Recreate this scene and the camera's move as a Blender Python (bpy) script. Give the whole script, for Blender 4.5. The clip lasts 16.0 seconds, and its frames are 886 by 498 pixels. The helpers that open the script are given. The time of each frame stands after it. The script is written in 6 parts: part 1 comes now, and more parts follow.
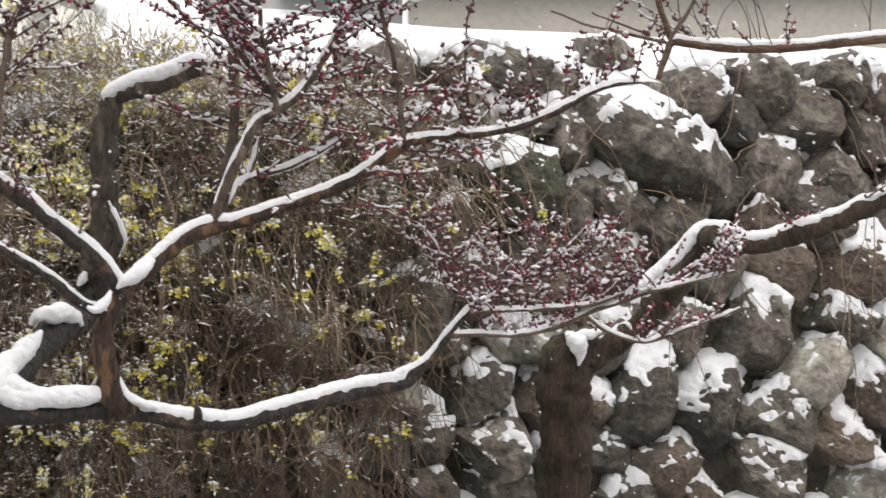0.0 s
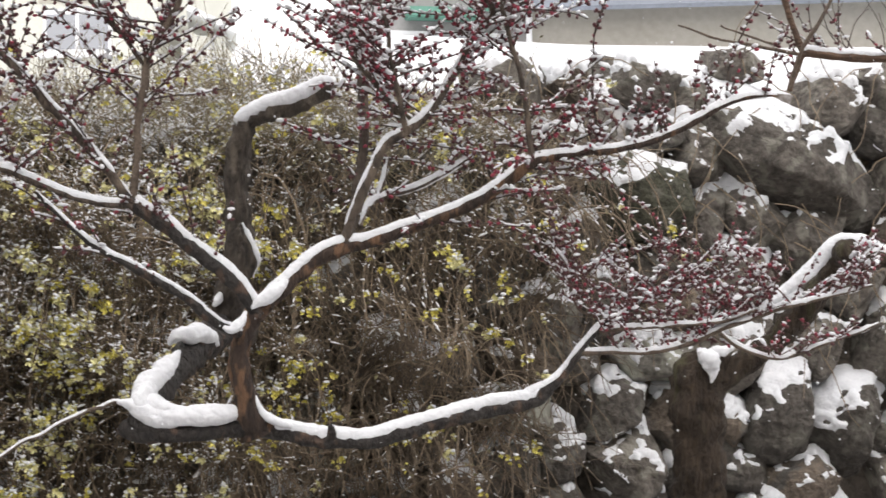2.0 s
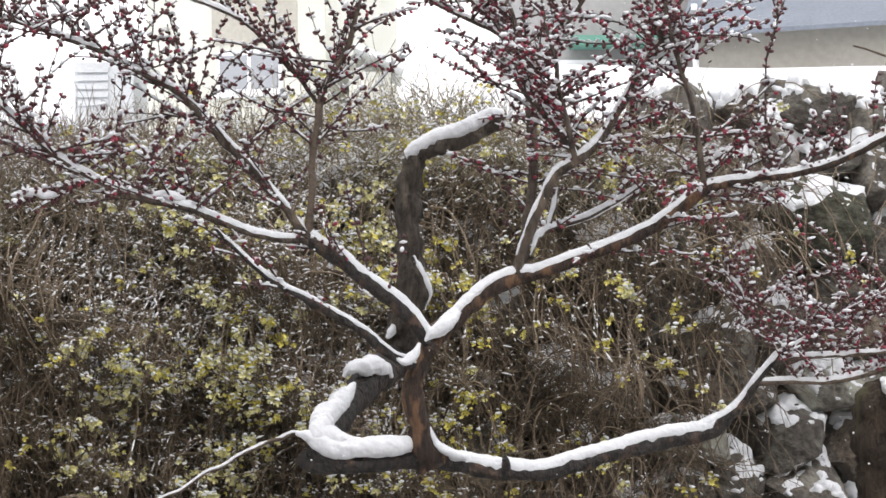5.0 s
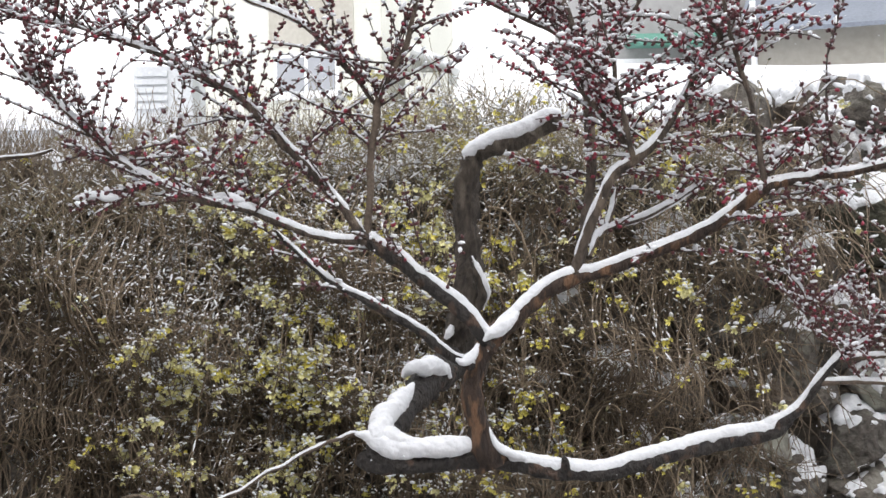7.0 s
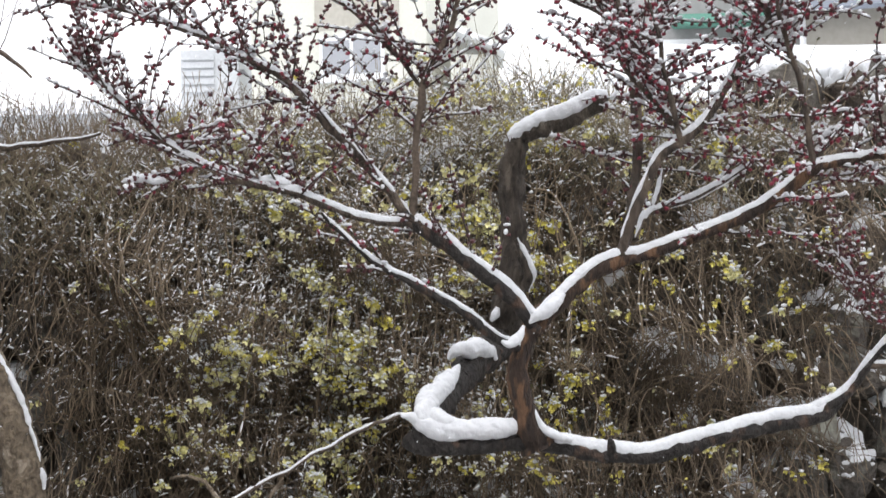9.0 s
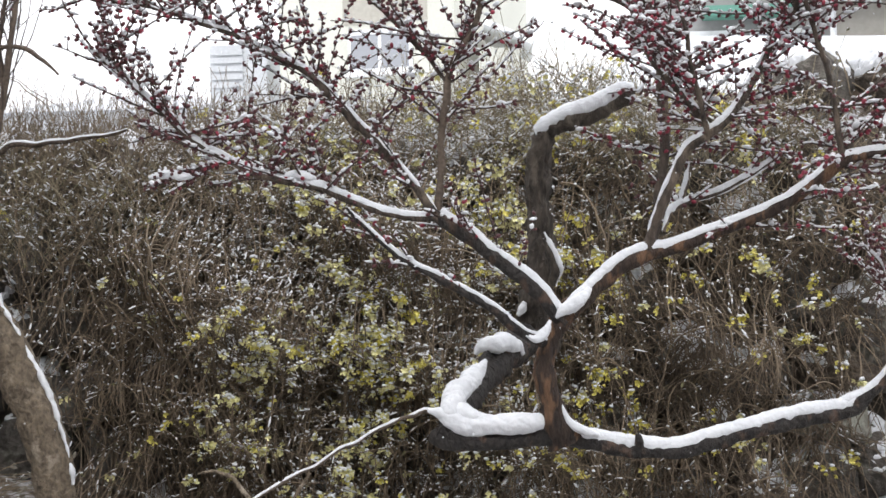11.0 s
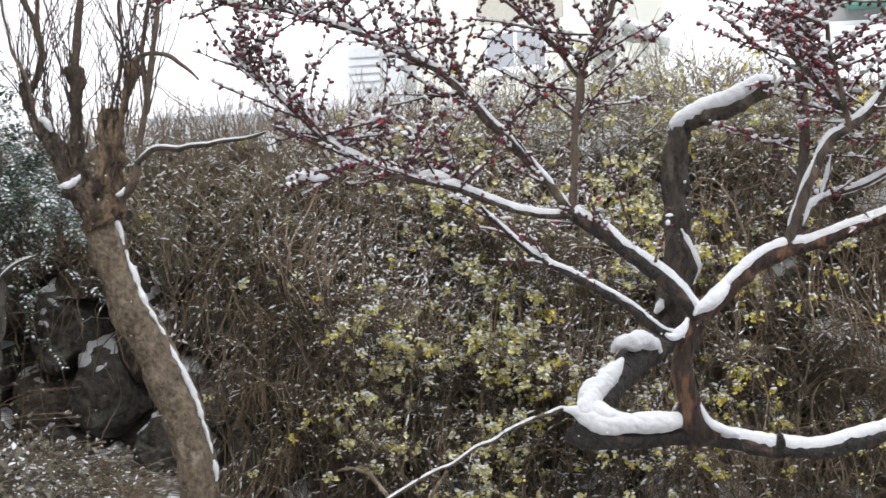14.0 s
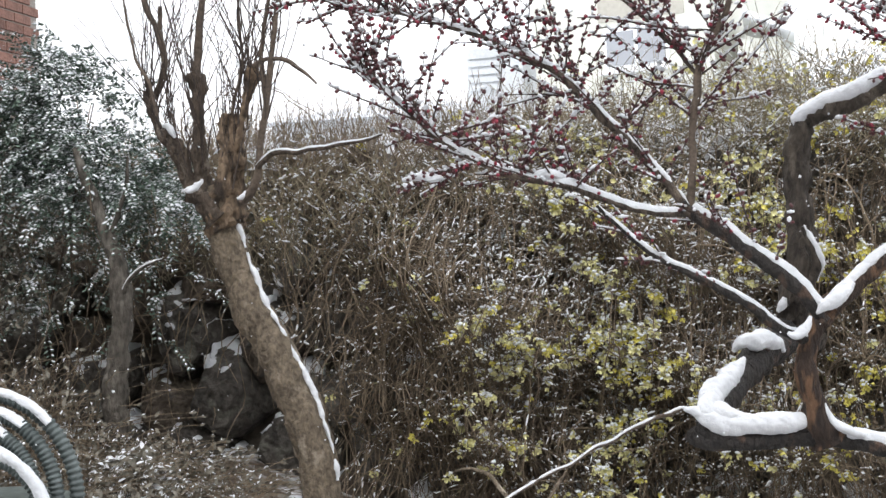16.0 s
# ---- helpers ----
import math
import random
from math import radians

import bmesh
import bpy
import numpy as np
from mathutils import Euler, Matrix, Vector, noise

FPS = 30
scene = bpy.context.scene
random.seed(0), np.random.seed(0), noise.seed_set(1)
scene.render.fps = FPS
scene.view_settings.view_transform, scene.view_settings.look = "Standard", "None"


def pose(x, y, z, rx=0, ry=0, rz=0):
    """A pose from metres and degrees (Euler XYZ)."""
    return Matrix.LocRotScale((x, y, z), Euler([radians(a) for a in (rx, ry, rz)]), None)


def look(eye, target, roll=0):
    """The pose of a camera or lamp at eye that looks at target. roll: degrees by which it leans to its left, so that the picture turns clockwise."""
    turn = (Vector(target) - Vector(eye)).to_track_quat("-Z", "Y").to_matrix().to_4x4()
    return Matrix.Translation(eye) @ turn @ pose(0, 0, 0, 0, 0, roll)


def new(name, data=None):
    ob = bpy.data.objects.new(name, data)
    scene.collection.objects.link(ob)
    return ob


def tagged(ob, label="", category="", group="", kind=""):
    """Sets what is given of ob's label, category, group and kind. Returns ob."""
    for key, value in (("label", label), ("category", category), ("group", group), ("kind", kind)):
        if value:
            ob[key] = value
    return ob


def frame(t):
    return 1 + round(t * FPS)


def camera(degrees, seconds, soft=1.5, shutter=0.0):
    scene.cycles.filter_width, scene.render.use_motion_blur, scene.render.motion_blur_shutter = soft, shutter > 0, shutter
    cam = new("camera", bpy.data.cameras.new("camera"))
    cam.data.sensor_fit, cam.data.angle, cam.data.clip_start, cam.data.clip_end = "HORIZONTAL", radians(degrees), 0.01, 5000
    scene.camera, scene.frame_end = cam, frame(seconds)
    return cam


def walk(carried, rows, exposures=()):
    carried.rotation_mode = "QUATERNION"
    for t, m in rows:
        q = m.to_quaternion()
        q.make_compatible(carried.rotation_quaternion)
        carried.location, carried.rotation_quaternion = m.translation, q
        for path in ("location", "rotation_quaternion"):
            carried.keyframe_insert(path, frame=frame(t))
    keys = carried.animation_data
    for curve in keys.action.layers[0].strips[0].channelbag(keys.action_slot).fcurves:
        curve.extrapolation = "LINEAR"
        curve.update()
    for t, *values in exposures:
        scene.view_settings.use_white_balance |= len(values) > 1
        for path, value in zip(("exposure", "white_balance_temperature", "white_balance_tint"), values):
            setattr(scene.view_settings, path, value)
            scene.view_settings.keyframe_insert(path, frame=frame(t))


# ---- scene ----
cam = camera(35.9, 16.0, 1.5, 0.6)
ROWS = [
    (0.0, -0.0036, -0.0030, 1.6022, -15.000, -1.000, 0.800),
    (0.5, -0.0075, -0.0053, 1.6030, -13.824, -0.686, 0.601),
    (1.0, -0.0117, -0.0073, 1.6035, -12.856, -0.564, 0.400),
    (1.5, -0.0153, -0.0078, 1.6035, -11.330, -0.615, 0.332),
    (2.0, -0.0186, -0.0080, 1.6035, -9.746, -0.295, 0.055),
    (2.5, -0.0217, -0.0086, 1.6039, -8.293, -0.262, -0.064),
    (3.0, -0.0249, -0.0089, 1.6048, -7.140, -0.119, -0.203),
    (3.5, -0.0284, -0.0088, 1.6060, -6.258, 0.084, -0.323),
    (4.0, -0.0309, -0.0085, 1.6070, -5.301, 0.471, -0.507),
    (4.2, -0.0315, -0.0084, 1.6072, -4.666, 0.603, -0.555),
    (6.3, -0.0401, -0.0108, 1.6064, -1.296, 1.277, -1.054),
    (6.5, -0.0399, -0.0108, 1.6065, -1.060, 1.234, -1.023),
    (7.0, -0.0395, -0.0109, 1.6068, -0.417, 1.065, -1.056),
    (7.5, -0.0396, -0.0109, 1.6069, 0.115, 0.990, -1.131),
    (8.0, -0.0397, -0.0104, 1.6065, 0.908, 1.016, -1.169),
    (8.5, -0.0396, -0.0100, 1.6062, 1.376, 0.712, -1.195),
    (9.0, -0.0398, -0.0102, 1.6060, 1.503, 0.362, -1.106),
    (9.2, -0.0400, -0.0104, 1.6060, 1.524, -0.028, -1.109),
    (11.3, -0.0266, 0.0061, 1.6097, 3.190, 0.133, -1.277),
    (11.5, -0.0267, 0.0069, 1.6094, 3.525, 0.117, -1.213),
    (12.0, -0.0260, 0.0096, 1.6085, 4.506, 0.113, -1.394),
    (12.5, -0.0239, 0.0116, 1.6078, 5.508, 0.117, -1.481),
    (13.0, -0.0210, 0.0113, 1.6079, 6.534, 0.122, -1.607),
    (13.5, -0.0181, 0.0098, 1.6082, 7.603, 0.235, -1.749),
    (14.0, -0.0146, 0.0092, 1.6080, 8.547, 0.224, -1.885),
    (14.5, -0.0090, 0.0110, 1.6074, 10.063, 0.170, -2.047),
    (15.0, -0.0022, 0.0144, 1.6066, 11.939, 0.270, -2.223),
    (15.5, 0.0021, 0.0159, 1.6056, 13.335, 0.340, -2.325),
    (16.0, 0.0032, 0.0150, 1.6049, 13.650, 0.447, -2.410),
]
SPREAD = random.Random(7)
RNG = np.random.default_rng(11)
walk(cam, [(t, pose(x, y, z, 90 + pitch, 0, yaw) @ pose(0, 0, 0, 0, 0, roll)) for t, x, y, z, yaw, pitch, roll in ROWS], [(0.0, 0.88, 6900, 14.5), (4.0, 0.88, 6650, 13.5), (7.0, 0.9, 6500, 13.0), (9.0, 0.82, 6450, 12.8), (12.5, 0.81, 6450, 12.8), (15.0, 0.95, 6400, 11.6), (16.0, 0.97, 6380, 11.3)])

# ---- light: bright overcast sky during snowfall ----
world = bpy.data.worlds.new("overcast")
scene.world = world
world.use_nodes = True
wn, wl = world.node_tree.nodes, world.node_tree.links
sky = wn.new("ShaderNodeTexSky")
sky.sky_type, sky.sun_disc = "NISHITA", False
sky.sun_elevation, sky.sun_rotation = radians(50), radians(200)
sky.air_density, sky.dust_density, sky.ozone_density = 1.0, 6.0, 1.0
grey = wn.new("ShaderNodeHueSaturation")
grey.inputs["Saturation"].default_value = 0.06
wl.new(sky.outputs[0], grey.inputs["Color"])
cloud = wn.new("ShaderNodeMix")
cloud.data_type = "RGBA"
cloud.inputs[0].default_value = 0.8
cloud.inputs[7].default_value = (7.2, 7.4, 7.6, 1)
wl.new(grey.outputs[0], cloud.inputs[6])
wl.new(cloud.outputs[2], wn["Background"].inputs[0])
wn["Background"].inputs[1].default_value = 0.15
sun_data = bpy.data.lights.new("sun", "SUN")
sun_data.energy, sun_data.angle, sun_data.color = 0.3, radians(30), (1.0, 0.98, 0.95)
sun = new("sun", sun_data)
sun.matrix_world = look((3, -6, 12), (0, 4, 0))


# ---- materials ----
def material(name, dark, light, scale=8.0, rough=0.8, bump=0.3, bump_scale=40.0, fine=0.35, stretch=(1, 1, 1), spots=None, spot_scale=3.0, spot_edge=0.6,
             per_piece=0.0, metal=0.0):
    """A two-scale surface: broad stains, fine grain, a bump, and blotches of a third colour."""
    m = bpy.data.materials.new(name)
    m.use_nodes = True
    n, l = m.node_tree.nodes, m.node_tree.links
    shade = n["Principled BSDF"]
    coords = n.new("ShaderNodeTexCoord")
    mapping = n.new("ShaderNodeMapping")
    mapping.inputs["Scale"].default_value = stretch
    l.new(coords.outputs["Object"], mapping.inputs[0])

    def noisy(size, detail):
        t = n.new("ShaderNodeTexNoise")
        t.inputs["Scale"].default_value, t.inputs["Detail"].default_value = size, detail
        l.new(mapping.outputs[0], t.inputs["Vector"])
        return t.outputs[0]

    def ramp(value, low, high):
        r = n.new("ShaderNodeMapRange")
        r.inputs[1].default_value, r.inputs[2].default_value = low, high
        l.new(value, r.inputs[0])
        return r.outputs[0]

    def mix(fac, a, b):
        x = n.new("ShaderNodeMix")
        x.data_type = "RGBA"
        if isinstance(fac, float):
            x.inputs[0].default_value = fac
        else:
            l.new(fac, x.inputs[0])
        for socket, v in ((x.inputs[6], a), (x.inputs[7], b)):
            if isinstance(v, tuple):
                socket.default_value = (*v, 1)
            else:
                l.new(v, socket)
        return x.outputs[2]

    broad = ramp(noisy(scale, 4), 0.35, 0.65)
    colour = mix(broad, dark, light)
    grain = ramp(noisy(bump_scale, 5), 0.3, 0.7)
    deep = tuple(c * (1 - fine) for c in dark)
    pale = tuple(min(1.0, c * (1 + fine)) for c in light)
    tone = mix(grain, deep, pale)
    colour = mix(0.45, colour, tone)
    if spots:
        colour = mix(ramp(noisy(spot_scale, 5), spot_edge - 0.04, spot_edge + 0.06), colour, spots)
    if per_piece:
        info = n.new("ShaderNodeObjectInfo")
        level = n.new("ShaderNodeMapRange")
        level.inputs[3].default_value, level.inputs[4].default_value = 1 - per_piece, 1 + per_piece
        l.new(info.outputs["Random"], level.inputs[0])
        scaled = n.new("ShaderNodeVectorMath")
        scaled.operation = "SCALE"
        l.new(colour, scaled.inputs[0])
        l.new(level.outputs[0], scaled.inputs[3])
        colour = scaled.outputs[0]
    l.new(colour, shade.inputs["Base Color"])
    shade.inputs["Roughness"].default_value = rough
    shade.inputs["Metallic"].default_value = metal
    if bump:
        b = n.new("ShaderNodeBump")
        b.inputs["Strength"].default_value, b.inputs["Distance"].default_value = bump, 0.01
        l.new(grain, b.inputs["Height"])
        l.new(b.outputs[0], shade.inputs["Normal"])
    return m


SNOW = material("fresh_snow", (0.65, 0.67, 0.695), (0.74, 0.75, 0.77), 3, 0.75, 0.4, 45, 0.05)
BARK = material("wet_bark", (0.007, 0.006, 0.0055), (0.034, 0.028, 0.024), 24, 0.75, 1.0, 60, 0.6, (1, 1, 0.6), (0.085, 0.052, 0.036), 20, 0.6)
BROWN_BARK = material("brown_bark", (0.015, 0.010, 0.008), (0.05, 0.031, 0.021), 22, 0.85, 1.0, 60, 0.6, (1, 1, 0.3), (0.15, 0.082, 0.045), 26, 0.56)
GREY_BARK = material("pollard_bark", (0.065, 0.049, 0.033), (0.21, 0.165, 0.115), 24, 0.85, 1.0, 60, 0.5, (1, 1, 0.7), (0.3, 0.25, 0.19), 20, 0.63)
OLD_BARK = material("old_grey_bark", (0.02, 0.016, 0.013), (0.085, 0.069, 0.054), 20, 0.85, 1.0, 60, 0.5, (1, 1, 0.35), (0.13, 0.108, 0.084), 14, 0.6)
UMBER_BARK = material("umber_bark", (0.013, 0.0085, 0.0055), (0.052, 0.036, 0.023), 22, 0.9, 1.0, 60, 0.55, (1, 1, 0.3), (0.06, 0.055, 0.026), 9, 0.6)
RED_BARK = material("orange_bark", (0.042, 0.024, 0.015), (0.125, 0.072, 0.042), 12, 0.7, 0.7, 60, 0.4, (0.4, 1, 1))
TWIG = material("twig_bark", (0.045, 0.033, 0.024), (0.135, 0.1, 0.073), 20, 0.75, 0.3, 90, 0.4)
DARK_TWIG = material("dark_twig_bark", (0.026, 0.019, 0.016), (0.085, 0.062, 0.05), 20, 0.75, 0.3, 90, 0.4)
RED_TWIG = material("reddish_twig", (0.06, 0.036, 0.031), (0.155, 0.092, 0.078), 20, 0.7, 0.2, 90, 0.3)
CREST_CANE = material("crest_cane", (0.135, 0.112, 0.076), (0.37, 0.315, 0.21), 4, 0.8, 0.2, 60, 0.4)
STUB_BARK = material("dark_stub_bark", (0.03, 0.023, 0.017), (0.11, 0.082, 0.06), 24, 0.9, 1.0, 70, 0.5, (1, 1, 0.6), (0.17, 0.14, 0.11), 18, 0.64)
BURL_BARK = material("tan_burl_bark", (0.075, 0.05, 0.032), (0.24, 0.17, 0.11), 26, 0.9, 1.0, 60, 0.5, (1, 1, 0.5), (0.05, 0.036, 0.026), 16, 0.56)
SLENDER_BARK = material("slender_grey_bark", (0.045, 0.039, 0.032), (0.14, 0.122, 0.1), 22, 0.9, 1.0, 60, 0.5, (1, 1, 0.4), (0.2, 0.18, 0.155), 12, 0.62)
LIMB_BARK = material("limb_bark", (0.026, 0.02, 0.016), (0.098, 0.074, 0.056), 24, 0.8, 1.0, 60, 0.5, (1, 1, 0.4), (0.15, 0.115, 0.085), 22, 0.6)
# Far house wall: raised paleness stands in for snowfall haze.
HAZY = material("haze_tinted_render", (0.56, 0.57, 0.58), (0.66, 0.67, 0.68), 0.8, 0.95, 0.0, 4.0, 0.1, (0.15, 1, 2.5))
BUD = material("crimson_bud", (0.036, 0.013, 0.014), (0.125, 0.033, 0.037), 60, 0.5, 0.1, 150, 0.3)
PINK = material("pink_bud", (0.17, 0.018, 0.034), (0.34, 0.04, 0.07), 60, 0.5, 0.1, 150, 0.3)
CANE = material("forsythia_cane", (0.096, 0.073, 0.049), (0.256, 0.196, 0.134), 5, 0.8, 0.2, 60, 0.4)
# Darker copy of the cane colour, with the thicket's inner shade put in.
SHADED_CANE = material("shaded_cane", (0.066, 0.05, 0.035), (0.175, 0.132, 0.09), 5, 0.85, 0.2, 60, 0.4)
YELLOW = material("yellow_petal", (0.55, 0.48, 0.08), (0.75, 0.68, 0.2), 10, 0.6, 0.0, 80, 0.2)
PALE = material("snowy_petal", (0.55, 0.51, 0.2), (0.74, 0.71, 0.4), 10, 0.6, 0.0, 80, 0.2)
SOIL = material("dark_soil", (0.046, 0.038, 0.03), (0.105, 0.088, 0.07), 4, 0.95, 0.9, 25, 0.4)
LITTER = material("leaf_litter", (0.05, 0.036, 0.025), (0.16, 0.12, 0.085), 9, 0.9, 1.0, 30, 0.4, spots=(0.8, 0.81, 0.83), spot_scale=2.2, spot_edge=0.5)
STONE = material("grey_boulder", (0.045, 0.04, 0.034), (0.118, 0.104, 0.089), 6, 0.9, 1.0, 34, 0.55, spots=(0.17, 0.16, 0.135), spot_scale=9, spot_edge=0.57, per_piece=0.32)
MOSSY = material("mossy_boulder", (0.036, 0.037, 0.025), (0.09, 0.088, 0.06), 6, 0.9, 0.9, 38, 0.45, spots=(0.12, 0.115, 0.09), spot_scale=9, spot_edge=0.62, per_piece=0.25)
PALE_STONE = material("lichened_boulder", (0.12, 0.112, 0.095), (0.28, 0.265, 0.23), 4, 0.9, 0.8, 30, 0.4, spots=(0.36, 0.36, 0.3), spot_scale=8, spot_edge=0.56, per_piece=0.25)
TANNISH = material("tan_boulder", (0.06, 0.046, 0.035), (0.15, 0.12, 0.092), 6, 0.85, 1.0, 38, 0.45, spots=(0.08, 0.074, 0.066), spot_scale=6, spot_edge=0.6, per_piece=0.25)
LEAF = material("evergreen_leaf", (0.05, 0.08, 0.06), (0.12, 0.165, 0.125), 7, 0.45, 0.0, 60, 0.3)
DRY_LEAF = material("dry_leaf", (0.11, 0.1, 0.078), (0.27, 0.248, 0.2), 7, 0.8, 0.0, 60, 0.3)
CREAM = material("cream_render", (0.54, 0.54, 0.475), (0.61, 0.61, 0.545), 0.6, 0.9, 0.1, 20, 0.05)
BEIGE = material("beige_render", (0.36, 0.34, 0.29), (0.44, 0.42, 0.37), 0.5, 0.9, 0.15, 12, 0.08)
GREYWALL = material("grey_render", (0.27, 0.265, 0.26), (0.34, 0.335, 0.33), 0.5, 0.9, 0.15, 12, 0.08)
ROOFING = material("blue_grey_roofing", (0.13, 0.15, 0.18), (0.19, 0.21, 0.25), 1.2, 0.6, 0.1, 30, 0.1)
WHITE = material("white_frame", (0.7, 0.71, 0.72), (0.8, 0.81, 0.82), 3, 0.5, 0.05, 40, 0.05)
GREEN = material("green_awning", (0.1, 0.27, 0.21), (0.16, 0.34, 0.27), 2, 0.6, 0.05, 40, 0.1)
# Grey lightened so its colour carries the haze over far roof and annex.
HAZED_GREY = material("haze_tinted_grey", (0.5, 0.515, 0.535), (0.6, 0.615, 0.635), 1.0, 0.9, 0.1, 15, 0.08)
HULL = material("withered_leaf_bits", (0.06, 0.056, 0.028), (0.2, 0.18, 0.09), 3, 0.85, 0.0, 60, 0.3)
BRICK = material("red_brick", (0.14, 0.07, 0.052), (0.24, 0.125, 0.095), 6, 0.9, 0.5, 60, 0.3, per_piece=0.25)
MORTAR = material("mortar", (0.2, 0.18, 0.16), (0.3, 0.27, 0.24), 6, 0.95, 0.4, 60, 0.2)
PIPE = material("ribbed_black_pipe", (0.04, 0.052, 0.05), (0.12, 0.142, 0.137), 8, 0.5, 0.1, 40, 0.2)
DRUM = material("grey_green_drum", (0.06, 0.075, 0.068), (0.12, 0.14, 0.125), 4, 0.6, 0.2, 30, 0.2)
GLASS = bpy.data.materials.new("window_glass")
GLASS.use_nodes = True
GLASS.node_tree.nodes["Principled BSDF"].inputs["Base Color"].default_value = (0.3, 0.31, 0.33, 1)
GLASS.node_tree.nodes["Principled BSDF"].inputs["Roughness"].default_value = 0.08


# ---- mesh tools ----
class Heap:
    """Gathers vertices and faces of one mesh."""

    def __init__(self):
        self.v, self.f, self.count = [], {3: [], 4: []}, 0

    def add(self, verts, faces):
        verts, faces = np.asarray(verts, float), np.asarray(faces, int)
        if len(verts) and len(faces):
            self.v.append(verts)
            self.f[faces.shape[1]].append(faces + self.count)
            self.count += len(verts)

    def mesh(self, name, smooth=True):
        me = bpy.data.meshes.new(name)
        verts = np.concatenate(self.v)
        groups = [np.concatenate(self.f[k]) for k in (3, 4) if self.f[k]]
        loops = np.concatenate([g.ravel() for g in groups])
        sizes = np.concatenate([np.full(len(g), g.shape[1]) for g in groups])
        me.vertices.add(len(verts))
        me.vertices.foreach_set("co", verts.astype(np.float32).ravel())
        me.loops.add(len(loops))
        me.loops.foreach_set("vertex_index", loops.astype(np.int32))
        me.polygons.add(len(sizes))
        me.polygons.foreach_set("loop_start", np.concatenate([[0], np.cumsum(sizes)[:-1]]).astype(np.int32))
        me.polygons.foreach_set("use_smooth", np.full(len(sizes), smooth))
        me.update(calc_edges=True)
        me.validate()
        return me


def piece(name, heap, mat, parent=None, label="", category="", kind="", group="", smooth=True):
    me = heap.mesh(name, smooth)
    me.materials.append(mat)
    ob = new(name, me)
    ob.parent = parent
    return tagged(ob, label, category, group, kind)


def thing(name, place, label, category, group="", kind=""):
    ob = new(name)
    ob.location = place
    ob.empty_display_size = 0.1
    return tagged(ob, label, category, group, kind)


def under(ob, parent):
    """Puts a mesh that was built in world metres under a thing that stands elsewhere."""
    ob.parent = parent
    ob.matrix_parent_inverse = Matrix.Translation(-Vector(parent.location))
    return ob


def smoothed(points, step):
    """Catmull-Rom through control rows (any columns), at about that spacing."""
    p = np.asarray(points, float)
    ext = np.vstack([2 * p[0] - p[1], p, 2 * p[-1] - p[-2]])
    rows = []
    for i in range(len(p) - 1):
        a, b, c, d = ext[i:i + 4]
        n = max(1, int(np.linalg.norm((c - b)[:3]) / step))
        s = (np.arange(n) / n)[:, None]
        rows.append(0.5 * (2 * b + (c - a) * s + (2 * a - 5 * b + 4 * c - d) * s**2 + (3 * b - a - 3 * c + d) * s**3))
    return np.vstack([*rows, p[-1:]])


def unit(v):
    return v / np.maximum(np.linalg.norm(v, axis=-1, keepdims=True), 1e-9)


def frames_of(p):
    tangent = unit(np.gradient(p, axis=0))
    side = np.zeros_like(p)
    side[0] = unit(np.cross(tangent[0], (0.31, 0.2, 0.93) if abs(tangent[0][2]) < 0.9 else (1, 0, 0)))
    for i in range(1, len(p)):
        side[i] = unit(side[i - 1] - tangent[i] * (side[i - 1] @ tangent[i]))
    return tangent, side, np.cross(tangent, side)


def ring_faces(rings, sides):
    i, j = np.meshgrid(np.arange(rings - 1), np.arange(sides), indexing="ij")
    k = (j + 1) % sides
    return np.stack([i * sides + j, i * sides + k, (i + 1) * sides + k, (i + 1) * sides + j], -1).reshape(-1, 4)


def tube(heap, rows, sides=12, step=0.025, rough=0.0, cap=True, grain=(1, 1, 1)):
    """A tapered branch through rows of x, y, z, radius."""
    q = smoothed(rows, step)
    p, r = q[:, :3].copy(), np.maximum(q[:, 3], 0.0006)
    if rough:
        for i in range(1, len(p) - 1):
            c = Vector(p[i])
            calm = min(1.0, 0.045 / r[i])
            p[i] += calm * (np.array(noise.noise_vector(c * 8)) * max(r[i] * 0.26, 0.0055) + np.array(noise.noise_vector(c * 21)) * max(r[i] * 0.12, 0.0025))
            r[i] *= 1 + 0.15 * calm * calm * noise.noise(c * 11 + Vector((3, 3, 3)))
    _, side, up = frames_of(p)
    a = np.arange(sides) * 2 * np.pi / sides
    spoke = side[:, None] * np.cos(a)[None, :, None] + up[:, None] * np.sin(a)[None, :, None]
    rr = np.repeat(r[:, None], sides, 1)
    if rough:
        for i in range(len(p)):
            for j in range(sides):
                c = (p[i] + spoke[i, j] * r[i]) * np.array(grain)
                rr[i, j] *= 1 + rough * (noise.noise(Vector(c) * 14) * 1.0 + noise.noise(Vector(c) * 40) * 0.8 + noise.noise(Vector(c) * 85) * 0.5)
    verts = (p[:, None] + spoke * rr[..., None]).reshape(-1, 3)
    faces = ring_faces(len(p), sides)
    heap.add(verts, faces)
    if cap:
        for end, c in ((0, p[0]), (len(p) - 1, p[-1])):
            ring = verts[end * sides:(end + 1) * sides]
            j = np.arange(sides)
            heap.add(np.vstack([ring, c]), np.stack([j, (j + 1) % sides, np.full(sides, sides)], -1))
    return np.column_stack([p, r])


